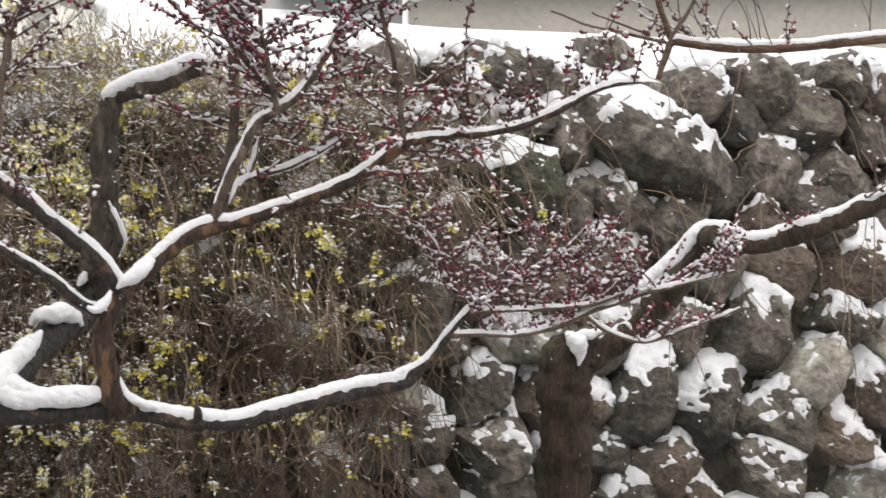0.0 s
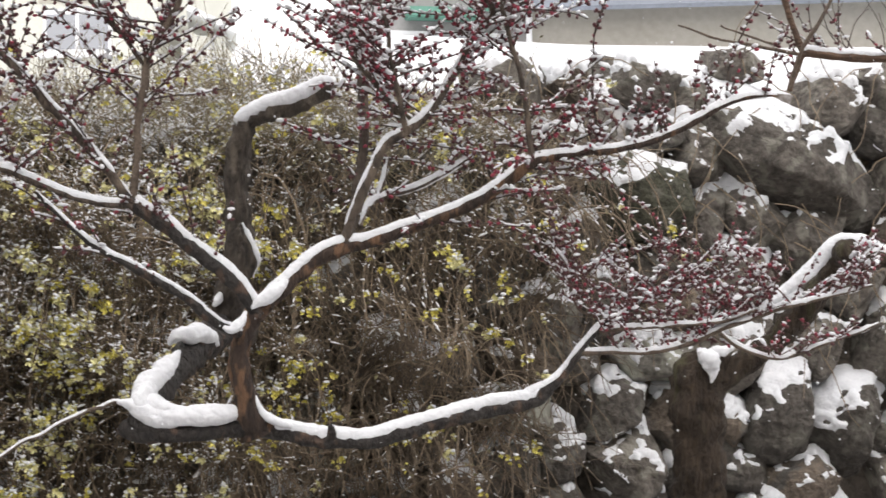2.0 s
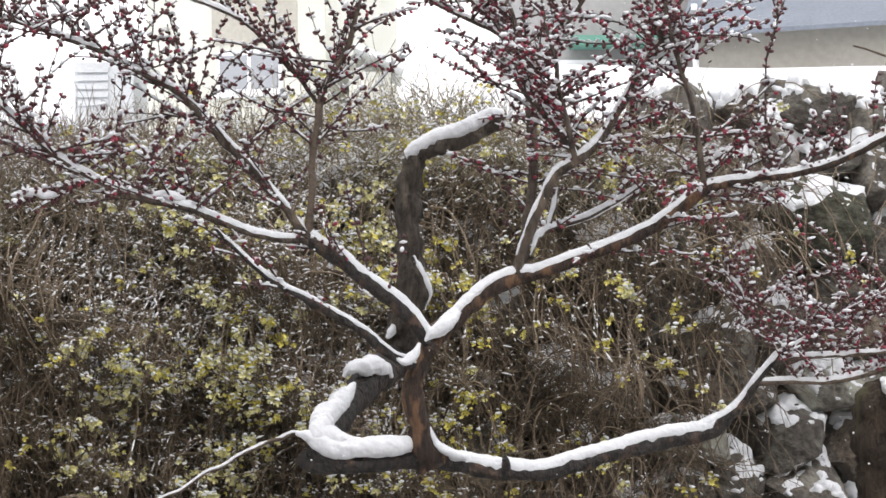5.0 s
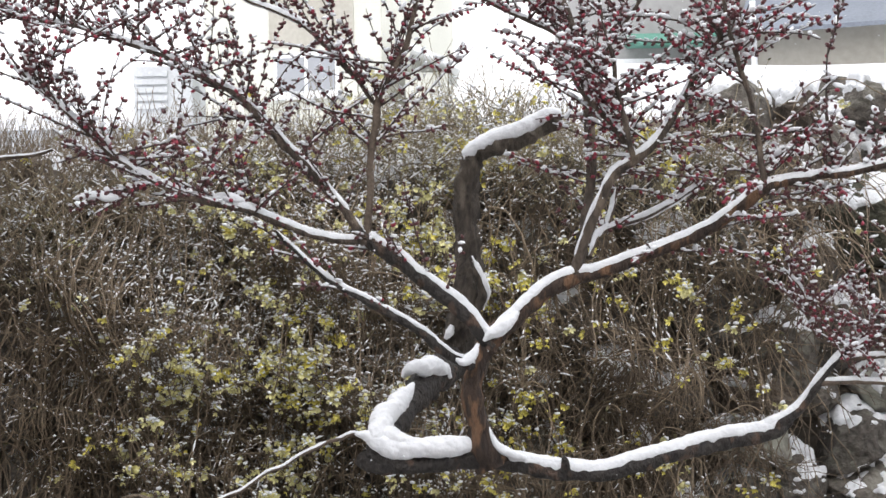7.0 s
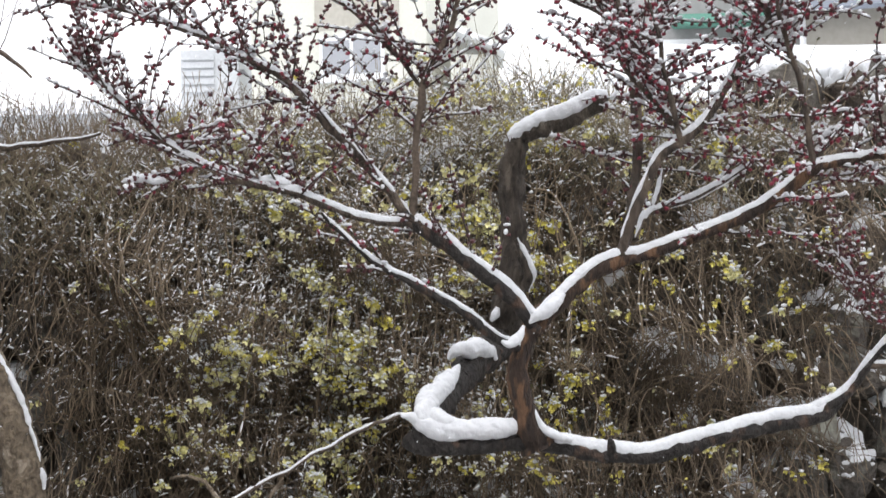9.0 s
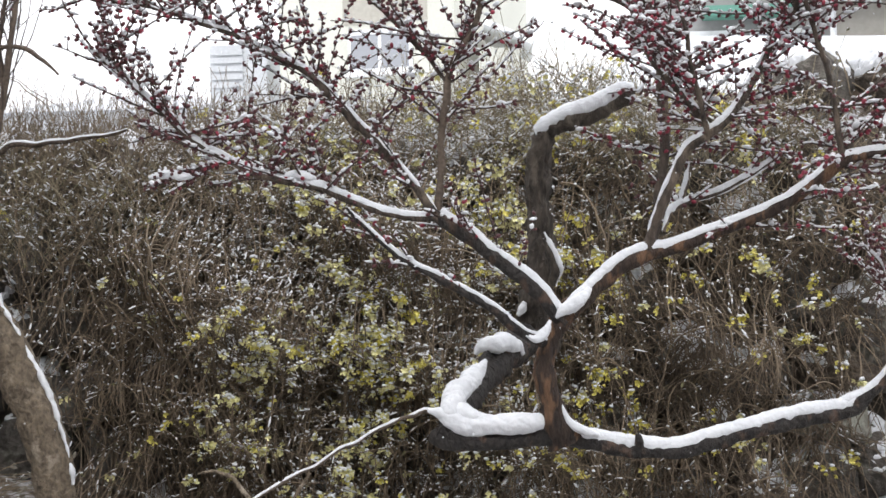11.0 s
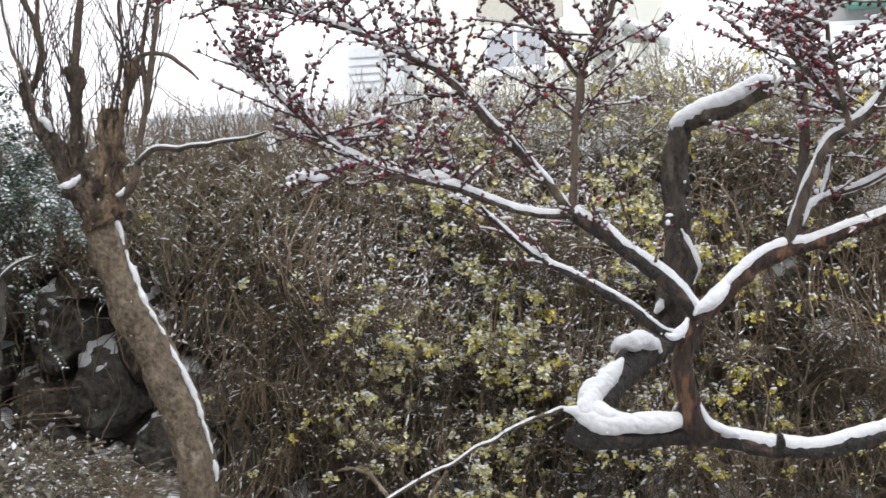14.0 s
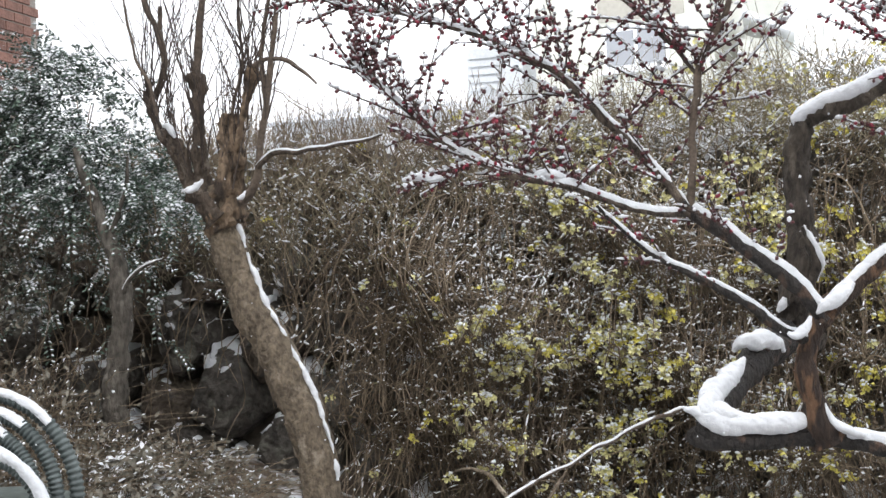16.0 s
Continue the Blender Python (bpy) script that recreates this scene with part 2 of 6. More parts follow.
def snow_ridge(heap, rows, depth, steep=0.5, sides=10, step=0.02, gaps=0.0, lean=(0, 0, 0), shaped=False):
    """Snow that lies along the top of a branch, thinner where it is steep."""
    q = np.asarray(rows) if shaped else smoothed(rows, step)
    p, r = q[:, :3], q[:, 3]
    tangent = unit(np.gradient(p, axis=0))
    flat = np.sqrt(np.maximum(0, 1 - tangent[:, 2]**2))
    h = depth * np.clip((flat - steep) / 0.35, -0.3, 1)
    for i in range(len(p)):
        w = noise.noise(Vector(p[i]) * 7) + 0.35 * noise.noise(Vector(p[i]) * 24)
        h[i] *= 1 + 0.3 * w + 0.1 * noise.noise(Vector(p[i]) * 60)
        if gaps and noise.noise(Vector(p[i]) * 13 + Vector((5, 1, 2))) > 0.5 - gaps:
            h[i] = -0.3 * depth
    h[:2] *= 0.3
    h[-2:] *= 0.3
    above = unit(np.array((0, 0, 1.0)) + np.array(lean) - tangent * (tangent @ (np.array((0, 0, 1.0)) + np.array(lean)))[:, None])
    side = np.cross(tangent, above)
    full = np.clip(h / (0.5 * depth), 0, 1)
    o = r * 0.72 + h * 0.1
    b = np.where(h > 0, r + h - o, r * 0.15)
    a = r * (0.45 + 0.42 * full) * np.array([1 + 0.3 * noise.noise(Vector(c) * 31) + 0.22 * noise.noise(Vector(c) * 66) for c in p])
    ang = np.arange(sides) * 2 * np.pi / sides
    ragged = 1 + 0.05 * RNG.standard_normal((len(p), sides, 1))
    verts = p[:, None] + above[:, None] * o[:, None, None] + ragged * (side[:, None] * (np.cos(ang)[None] * a[:, None])[..., None] + above[:, None] * (np.sin(ang)[None] * b[:, None])[..., None])
    verts = verts.reshape(-1, 3)
    heap.add(verts, ring_faces(len(p), sides))
    for end, c in ((0, p[0]), (len(p) - 1, p[-1])):
        j = np.arange(sides)
        heap.add(np.vstack([verts[end * sides:(end + 1) * sides], c + above[end] * o[end]]), np.stack([j, (j + 1) % sides, np.full(sides, sides)], -1))


def ball(level=1):
    bm = bmesh.new()
    bmesh.ops.create_icosphere(bm, subdivisions=level, radius=1)
    v = np.array([x.co for x in bm.verts])
    f = np.array([[y.index for y in x.verts] for x in bm.faces])
    bm.free()
    return v, f


def turns(n):
    """Random rotations."""
    q = unit(RNG.standard_normal((n, 4)))
    w, x, y, z = q.T
    return np.stack([1 - 2 * (y * y + z * z), 2 * (x * y - z * w), 2 * (x * z + y * w), 2 * (x * y + z * w), 1 - 2 * (x * x + z * z), 2 * (y * z - x * w),
                     2 * (x * z - y * w), 2 * (y * z + x * w), 1 - 2 * (x * x + y * y)], -1).reshape(n, 3, 3)


def facing(ahead, spin=None):
    """Rotations that lay +z of a template along given directions."""
    z = unit(np.asarray(ahead, float))
    ref = RNG.standard_normal(z.shape) if spin is None else np.broadcast_to(spin, z.shape)
    x = unit(np.cross(ref, z))
    return np.stack([x, np.cross(z, x), z], -1)


def scatter(heap, template, places, sizes, rotations=None):
    """Copies of a small template joined into one mesh. sizes: (n,) or (n, 3)."""
    v, f = template
    places, sizes = np.asarray(places, float), np.asarray(sizes, float)
    if not len(places):
        return
    if sizes.ndim == 1:
        sizes = np.repeat(sizes[:, None], 3, 1)
    body = v[None] * sizes[:, None]
    if rotations is not None:
        body = np.einsum("nij,nkj->nki", rotations, body)
    body = body + places[:, None]
    faces = f[None] + (np.arange(len(places)) * len(v))[:, None, None]
    heap.add(body.reshape(-1, 3), faces.reshape(-1, f.shape[1]))


def strands(heap, paths, radii, sides=3):
    """Many thin canes at once. paths: (n, k, 3); radii: (n, k)."""
    n, k, _ = paths.shape
    tangent = unit(np.gradient(paths, axis=1))
    side = unit(np.cross(tangent, np.array((0.37, 0.9, 0.21))))
    up = np.cross(tangent, side)
    a = np.arange(sides) * 2 * np.pi / sides
    verts = paths[:, :, None] + radii[..., None, None] * (side[:, :, None] * np.cos(a)[None, None, :, None] + up[:, :, None] * np.sin(a)[None, None, :, None])
    faces = ring_faces(k, sides)
    heap.add(verts.reshape(-1, 3), (faces[None] + (np.arange(n) * k * sides)[:, None, None]).reshape(-1, 4))


def box(heap, lo, hi, m=None):
    x, y, z = zip(lo, hi)
    v = np.array([(x[i], y[j], z[k]) for i in (0, 1) for j in (0, 1) for k in (0, 1)], float)
    if m is not None:
        v = np.array([m @ Vector(c) for c in v])
    heap.add(v, [(0, 1, 3, 2), (4, 6, 7, 5), (0, 4, 5, 1), (2, 3, 7, 6), (0, 2, 6, 4), (1, 5, 7, 3)])


def block(name, lo, hi, mat, parent, label="", bevel=0.0, m=None):
    """A squared part with slightly rounded edges, in its thing's own metres."""
    bm = bmesh.new()
    bmesh.ops.create_cube(bm, size=1)
    lo, hi = Vector(lo), Vector(hi)
    for v in bm.verts:
        v.co = Vector([(lo[i] + hi[i]) / 2 + v.co[i] * (hi[i] - lo[i]) for i in range(3)])
    if bevel:
        bmesh.ops.bevel(bm, geom=bm.edges[:], offset=bevel, segments=2, affect="EDGES")
    me = bpy.data.meshes.new(name)
    bm.to_mesh(me)
    bm.free()
    me.materials.append(mat)
    ob = new(name, me)
    ob.parent = parent
    return tagged(ob, label)


BALL0 = ball(1)

# ---- the ground: one sheet from behind the eye, up behind the wall, to the distance ----
def terrain(x, y):
    mound = 0.62 * np.clip((-1.2 - x) / 1.6, 0, 1) * np.clip((y - 3.6) / 2.0, 0, 1)
    low = mound + 0.03 * np.sin(1.7 * x + 0.4) * np.cos(1.3 * y)
    high = np.interp(y, (7.3, 8.2, 10, 13, 18, 40, 600), (2.46, 2.72, 3.04, 3.56, 4.2, 4.9, 6.0)) + 0.05 * np.sin(1.1 * x) * np.cos(0.9 * y)
    high = high - 0.45 * np.clip((1.6 - x) / 1.2, 0, 1) * np.clip((24 - y) / 10, 0, 1)
    high = high - 0.8 * np.clip((1.6 - x) / 1.2, 0, 1) * np.clip((y - 8) / 3, 0, 1)
    return np.where(y < 7.28, low, high)


heap = Heap()
gx = np.concatenate([np.linspace(-400, -12, 12), np.linspace(-10, 12, 89), np.linspace(14, 400, 12)])
gy = np.concatenate([np.linspace(-60, -2, 10), np.linspace(-1, 7.25, 40), np.linspace(7.3, 20, 60), np.linspace(22, 600, 20)])
GX, GY = np.meshgrid(gx, gy, indexing="ij")
GZ = terrain(GX, GY)
i, j = np.meshgrid(np.arange(len(gx) - 1), np.arange(len(gy) - 1), indexing="ij")
k = i * len(gy) + j
heap.add(np.stack([GX, GY, GZ], -1).reshape(-1, 3), np.stack([k, k + len(gy), k + len(gy) + 1, k + 1], -1).reshape(-1, 4))
ground = piece("ground", heap, LITTER, None, "leaf-strewn ground below and snow-covered bank above the wall", "ground", "structure")
ground.data.materials.append(SNOW)
mids = np.array([p.center.y for p in ground.data.polygons])
ground.data.polygons.foreach_set("material_index", (mids > 7.29).astype(np.int32))

# ---- the boulder wall ----
# each boulder's middle along the wall and up it, and half its width and height
STONES_TOP = [(2.34, 2.50, 0.20, 0.11), (1.99, 2.47, 0.11, 0.08), (2.91, 2.62, 0.10, 0.06), (3.28, 2.57, 0.10, 0.10), (3.45, 2.39, 0.14, 0.15), (3.82, 2.49, 0.29, 0.17),
    (4.34, 2.53, 0.22, 0.13), (3.68, 2.24, 0.16, 0.16), (4.20, 2.28, 0.20, 0.20), (2.62, 2.44, 0.12, 0.10), (2.09, 2.29, 0.14, 0.09), (1.63, 2.53, 0.16, 0.10)]
STONES_MIDDLE = [(3.18, 2.03, 0.45, 0.27), (3.89, 1.98, 0.22, 0.21), (4.52, 2.13, 0.15, 0.17), (4.31, 1.96, 0.24, 0.12), (2.28, 1.85, 0.16, 0.17), (2.94, 1.73, 0.17, 0.13),
    (3.24, 1.67, 0.17, 0.11), (3.59, 1.82, 0.12, 0.13), (2.37, 2.11, 0.13, 0.11), (2.63, 2.04, 0.15, 0.13), (2.68, 1.72, 0.13, 0.16), (3.94, 1.43, 0.22, 0.16), (3.55, 1.43, 0.18, 0.13),
    (4.36, 1.39, 0.22, 0.15), (4.20, 1.68, 0.20, 0.13), (2.80, 1.40, 0.22, 0.14), (2.35, 1.50, 0.20, 0.16)]
STONES_LOW = [(3.77, 1.04, 0.26, 0.16), (4.30, 1.08, 0.24, 0.18), (3.28, 1.09, 0.21, 0.14), (3.04, 0.69, 0.25, 0.24), (3.42, 0.58, 0.21, 0.20), (3.79, 0.55, 0.19, 0.16),
    (4.14, 0.87, 0.27, 0.16), (4.38, 0.69, 0.15, 0.14), (2.78, 0.39, 0.15, 0.18), (3.16, 0.36, 0.22, 0.14), (3.68, 0.26, 0.31, 0.19), (4.24, 0.41, 0.23, 0.13), (2.08, 0.69, 0.20, 0.16),
    (2.18, 0.45, 0.22, 0.15), (1.98, 0.93, 0.09, 0.07), (2.78, 0.58, 0.10, 0.09), (2.78, 1.05, 0.20, 0.16), (2.45, 0.98, 0.16, 0.14), (2.45, 0.70, 0.14, 0.14)]
STONES_BOTTOM = [(3.38, 0.12, 0.20, 0.12), (4.32, 0.14, 0.22, 0.11), (2.99, 0.14, 0.13, 0.09), (2.20, 0.17, 0.16, 0.10), (1.81, 0.50, 0.18, 0.17), (1.61, 0.70, 0.15, 0.12), (1.88, 0.22, 0.14, 0.12),
    (1.54, 0.42, 0.16, 0.14), (2.55, 0.25, 0.16, 0.14)]
STONES_LEFT = [(-3.96, 1.52, 0.20, 0.13), (-3.81, 1.28, 0.18, 0.14), (-4.11, 1.25, 0.16, 0.13), (-3.50, 1.49, 0.17, 0.19), (-3.15, 1.23, 0.24, 0.22), (-2.94, 1.00, 0.26, 0.18), (-3.25, 0.91, 0.15, 0.15),
    (-2.67, 0.64, 0.19, 0.18), (-3.16, 0.65, 0.20, 0.15), (-3.87, 1.76, 0.14, 0.13), (-2.97, 1.53, 0.23, 0.19), (-3.28, 1.66, 0.17, 0.16), (-4.12, 1.60, 0.14, 0.16), (-2.67, 1.18, 0.16, 0.15),
    (-3.26, 0.41, 0.20, 0.12), (-2.86, 0.46, 0.20, 0.15), (-4.13, 0.94, 0.18, 0.19), (-3.78, 0.96, 0.17, 0.16), (-4.20, 1.90, 0.18, 0.16)]
FACE_Y, BATTER, TOP = 7.0, 0.13, 2.62
wall = thing("wall_boulders", (0, FACE_Y, 0), "retaining wall of rough grey boulders capped with fresh snow", "wall", kind="structure")
taken = STONES_TOP + STONES_MIDDLE + STONES_LOW + STONES_BOTTOM + STONES_LEFT
for row in range(8):
    for col in range(36):
        x, z = -6.2 + col * 0.38 + (row % 2) * 0.19 + SPREAD.uniform(-0.08, 0.08), -0.12 + row * 0.36 + SPREAD.uniform(-0.07, 0.07)
        if z < TOP - 0.1 and min(((x - a) / (0.18 + w))**2 + ((z - b) / (0.16 + h))**2 for a, b, w, h in taken) > 0.62:
            taken.append((x, z, 0.17, 0.15))


def cell(n):
    """The polygon of wall face that lies nearest to one boulder's middle, in that boulder's own proportions."""
    cx, cz, w, h = taken[n]
    high = min(cz + 1.8 * h, TOP + 0.06 * math.sin(cx * 9) - 0.4 * min(1, max(0, (1.7 - cx) / 1.2)))
    poly = [(cx - 1.8 * w, cz - 1.8 * h), (cx + 1.8 * w, cz - 1.8 * h), (cx + 1.8 * w, high), (cx - 1.8 * w, high)]
    if high < cz:
        return []
    for m, (ox, oz, ow, oh) in enumerate(taken):
        dx, dz = ox - cx, oz - cz
        if m == n or abs(dx) > 1.1 or abs(dz) > 0.9:
            continue
        gap = math.hypot(dx, dz)
        mine = 1 / math.hypot(dx / gap / w, dz / gap / h)
        other = 1 / math.hypot(dx / gap / ow, dz / gap / oh)
        c = dx * cx + dz * cz + gap * gap * mine / (mine + other)
        out = []
        for (ax, az), (bx, bz) in zip(poly, poly[1:] + poly[:1]):
            da, db = dx * ax + dz * az - c, dx * bx + dz * bz - c
            if da <= 0:
                out.append((ax, az))
            if da * db < 0:
                s = da / (da - db)
                out.append((ax + s * (bx - ax), az + s * (bz - az)))
        poly = out
        if len(poly) < 3:
            return []
    return poly


def boulder(n, snow):
    """A rough block of stone that fills its cell, with flat broken faces, and the snow that lies on its shoulders."""
    cx, cz, w, h = taken[n]
    poly = np.array(cell(n))
    if len(poly) < 3:
        return
    around, rings = (76, 26) if cx > 1.4 or cx < -2.4 else (36, 12)
    ang = np.arange(around) * 2 * np.pi / around
    reach = np.full(around, 9.0)
    mid = poly.mean(0)
    for (ax, az), (bx, bz) in zip(poly, np.roll(poly, -1, 0)):
        ex, ez = bx - ax, bz - az
        nx, nz = ez, -ex
        d = nx * (ax - mid[0]) + nz * (az - mid[1])
        dot = nx * np.cos(ang) + nz * np.sin(ang)
        hit = np.where(np.abs(dot) > 1e-6, d / np.where(np.abs(dot) > 1e-6, dot, 1), 9)
        reach = np.where((hit > 0) & (hit < reach), hit, reach)
    for _ in range(2):
        reach = 0.25 * np.roll(reach, 1) + 0.5 * reach + 0.25 * np.roll(reach, -1)
    reach = np.minimum(reach, 1.7 / np.hypot(np.cos(ang) / w, np.sin(ang) / h)) * 1.3
    log_end = abs(cx - 2.28) < 0.05 and abs(cz - 1.85) < 0.05
    size = math.sqrt(w * h)
    bulge = min(0.32, 0.10 + 0.75 * size * SPREAD.uniform(0.7, 1.2)) + (0.16 if log_end else 0)
    setback = SPREAD.uniform(-0.06, 0.06)
    s = np.sin(np.linspace(0.06, 1, rings) * math.pi / 2)
    verts = []
    tilt = SPREAD.uniform(-0.1, 0.5)
    lean = SPREAD.uniform(-0.35, 0.35)
    for ring, q in enumerate(s):
        for a in range(around):
            rad = reach[a] * q
            x, z = mid[0] + rad * math.cos(ang[a]), mid[1] + rad * math.sin(ang[a])
            out = bulge * (1 - q**5)**0.55 if ring < rings - 1 else -0.14
            v = Vector((x * 5, z * 5, n * 1.7))
            lump = 0.05 * noise.noise(v * 0.9) + 0.03 * noise.noise(v * 2.1)
            verts.append((x + lump * 0.6 * math.cos(ang[a]), FACE_Y + BATTER * z + setback - out - lump + (tilt * (z - mid[1]) + lean * (x - mid[0])) * (1 - q * q) * 0.6, z + lump * 0.5))
    verts = np.array(verts)
    core = np.array((mid[0], FACE_Y + BATTER * mid[1] + setback - bulge * 0.3, mid[1]))
    for _ in range(4 if log_end else 13):
        cut = unit(np.array((SPREAD.gauss(0, 1), -abs(SPREAD.gauss(0.7, 0.6)), SPREAD.gauss(0.2, 0.9))))
        far = (verts - core) @ cut
        level = np.quantile(far, SPREAD.uniform(0.8, 0.96))
        verts -= np.maximum(far - level, 0)[:, None] * cut * 0.97
    rows = [Vector(v) for v in verts]
    verts[:, 0] += [0.008 * noise.noise(v * 18) for v in rows]
    verts[:, 1] += [0.022 * noise.noise(v * 9) + 0.016 * noise.noise(v * 19) + 0.011 * noise.noise(v * 38) for v in rows]
    verts[:, 2] += [0.010 * noise.noise(v * 16 + Vector((7, 0, 0))) for v in rows]
    middle = verts[:around].mean(0)
    verts = np.vstack([verts, middle])
    faces = [(r * around + a, (r + 1) * around + a, (r + 1) * around + (a + 1) % around, r * around + (a + 1) % around) for r in range(rings - 1) for a in range(around)]
    faces = np.array(faces)[:, ::-1]
    tip = np.array([((a + 1) % around, a, len(verts) - 1) for a in range(around)])
    heap = Heap()
    heap.add(verts, faces)
    heap.f[3].append(tip)
    warm = (cx * 7.3 + cz * 3.1) % 1
    stone = piece("boulder", heap, MOSSY if log_end else TANNISH if warm < 0.25 else PALE_STONE if warm > 0.86 and cz < 1.2 and cx > 0 else STONE)
    under(stone, wall)
    # normals of the grid, to find the shoulders that hold snow
    grid = verts[:-1].reshape(rings, around, 3)
    dq, da = np.gradient(grid, axis=0), np.roll(grid, -1, 1) - np.roll(grid, 1, 1)
    nrm = unit(np.cross(dq, da))
    nrm *= np.sign((nrm[:1].mean((0, 1)) @ np.array((0, -1, 0.2))) or 1)
    hold = np.zeros((rings, around))
    amount = SPREAD.uniform(-0.16, 0.12) + (0.12 if cz > 2.3 and cx > 1.2 else -0.16 if cx > 3.5 and cz > 1.3 else 0.16 if w > 0.4 else -0.2 if cx < -2 else -0.04 if cx < 2.3 and cz < 0.62 else 0.13 if cx > 1.4 and cz < 1.25 else 0.0)
    for r in range(rings):
        for a in range(around):
            v = Vector(grid[r, a])
            hold[r, a] = 0.62 * nrm[r, a, 2] + 0.34 * (v.z - cz) / h - 0.7 + amount + 0.55 * noise.noise(v * 5) + 0.55 * noise.noise(v * 11) + 0.4 * noise.noise(v * 24)
    thick = np.clip(hold, -0.2, 0.42) * 0.055
    cover = grid + nrm * thick[..., None] + np.array((0, 0, 1)) * np.maximum(thick, 0)[..., None] * 0.5
    cover[-1] = grid[-1]
    if thick.max() > 0.004:
        snow.add(np.vstack([cover.reshape(-1, 3), middle + np.array((0, 0.02, 0))]), faces)


wall_snow = Heap()
for n in range(len(taken)):
    boulder(n, wall_snow)
piece("snow_on_wall", wall_snow, SNOW, None, "ragged patches of fresh snow lying on the boulders", "snow", "stuff")
heap = Heap()
box(heap, (1.3, 7.03, -0.3), (7.5, 7.24, 2.3))
box(heap, (-7.5, 7.03, -0.3), (1.3, 7.24, 1.95))
for corners in heap.v:
    corners[:, 1] += BATTER * corners[:, 2]
under(piece("backing", heap, SOIL, None, "dark soil packed between the boulders"), wall)
# ---- the blossoming trees ----
LOW_LIMB = [(-0.293, 4.620, 0.998, 0.0337), (-0.198, 4.600, 0.970, 0.0336), (-0.065, 4.600, 0.968, 0.0297), (0.068, 4.600, 0.981, 0.0284),
    (0.201, 4.600, 0.965, 0.0284), (0.391, 4.600, 0.928, 0.0271), (0.543, 4.600, 0.930, 0.0272), (0.699, 4.620, 0.970, 0.0273),
    (0.859, 4.650, 1.007, 0.0275), (1.025, 4.700, 1.027, 0.0278), (1.15, 4.720, 1.053, 0.0255), (1.19, 4.735, 1.075, 0.014)]
STEM = [(0.156, 4.610, 0.964, 0.0629), (0.130, 4.590, 1.018, 0.0493), (0.100, 4.570, 1.097, 0.0378), (0.081, 4.560, 1.202, 0.0330),
    (0.096, 4.560, 1.295, 0.0340), (0.135, 4.570, 1.370, 0.0397), (0.178, 4.570, 1.416, 0.0378)]
RIGHT_LIMB = [(0.135, 4.560, 1.353, 0.0295), (0.209, 4.580, 1.430, 0.0309), (0.298, 4.600, 1.514, 0.0298), (0.377, 4.620, 1.566, 0.0286),
    (0.441, 4.630, 1.590, 0.0274), (0.521, 4.620, 1.599, 0.0208), (0.634, 4.600, 1.642, 0.0195), (0.785, 4.580, 1.698, 0.0194),
    (0.932, 4.550, 1.770, 0.0186), (1.055, 4.500, 1.867, 0.0178), (1.144, 4.480, 1.892, 0.0139), (1.272, 4.440, 1.912, 0.0125)]
RIGHT_LIMB_END = [(1.256, 4.440, 1.904, 0.0130), (1.366, 4.420, 1.918, 0.0123), (1.479, 4.400, 1.953, 0.0117), (1.585, 4.360, 2.005, 0.0110),
    (1.688, 4.340, 2.065, 0.0091), (1.772, 4.320, 2.084, 0.0059), (1.850, 4.300, 2.092, 0.0033)]
INNER_LIMB = [(0.441, 4.630, 1.581, 0.0222), (0.449, 4.620, 1.639, 0.0195), (0.479, 4.600, 1.731, 0.0175), (0.525, 4.580, 1.838, 0.0168),
    (0.578, 4.560, 1.935, 0.0167), (0.648, 4.540, 1.984, 0.0154), (0.721, 4.520, 2.055, 0.0128), (0.799, 4.500, 2.178, 0.0114),
    (0.864, 4.480, 2.302, 0.0108), (0.919, 4.470, 2.369, 0.0095), (0.887, 4.460, 2.433, 0.0082), (0.846, 4.450, 2.535, 0.0069),
    (0.827, 4.440, 2.655, 0.0050)]
INNER_FORK = [(0.644, 4.540, 1.976, 0.0129), (0.607, 4.550, 2.038, 0.0115), (0.545, 4.570, 2.130, 0.0101), (0.485, 4.600, 2.205, 0.0087),
    (0.439, 4.620, 2.282, 0.0073), (0.394, 4.640, 2.353, 0.0059)]
INNER_FORK_B = [(0.636, 4.540, 1.976, 0.0115), (0.604, 4.500, 2.083, 0.0099), (0.576, 4.480, 2.212, 0.0085), (0.561, 4.460, 2.312, 0.0070),
    (0.531, 4.440, 2.402, 0.0056), (0.515, 4.420, 2.491, 0.0049)]
BACK_LIMB = [(0.459, 4.680, 1.614, 0.0192), (0.485, 4.720, 1.746, 0.0179), (0.520, 4.780, 1.946, 0.0181), (0.521, 4.820, 2.170, 0.0183),
    (0.512, 4.850, 2.355, 0.0169), (0.464, 4.860, 2.510, 0.0154), (0.427, 4.880, 2.616, 0.0139), (0.395, 4.900, 2.754, 0.0108)]
SIDE_SPUR = [(0.496, 4.660, 1.659, 0.0085), (0.534, 4.700, 1.733, 0.0086), (0.618, 4.740, 1.767, 0.0074), (0.743, 4.780, 1.810, 0.0061),
    (0.848, 4.800, 1.866, 0.0054), (0.923, 4.820, 1.924, 0.0034)]
SPUR_TWIG = [(0.564, 4.720, 1.749, 0.0078), (0.588, 4.730, 1.819, 0.0069), (0.605, 4.740, 1.898, 0.0049)]
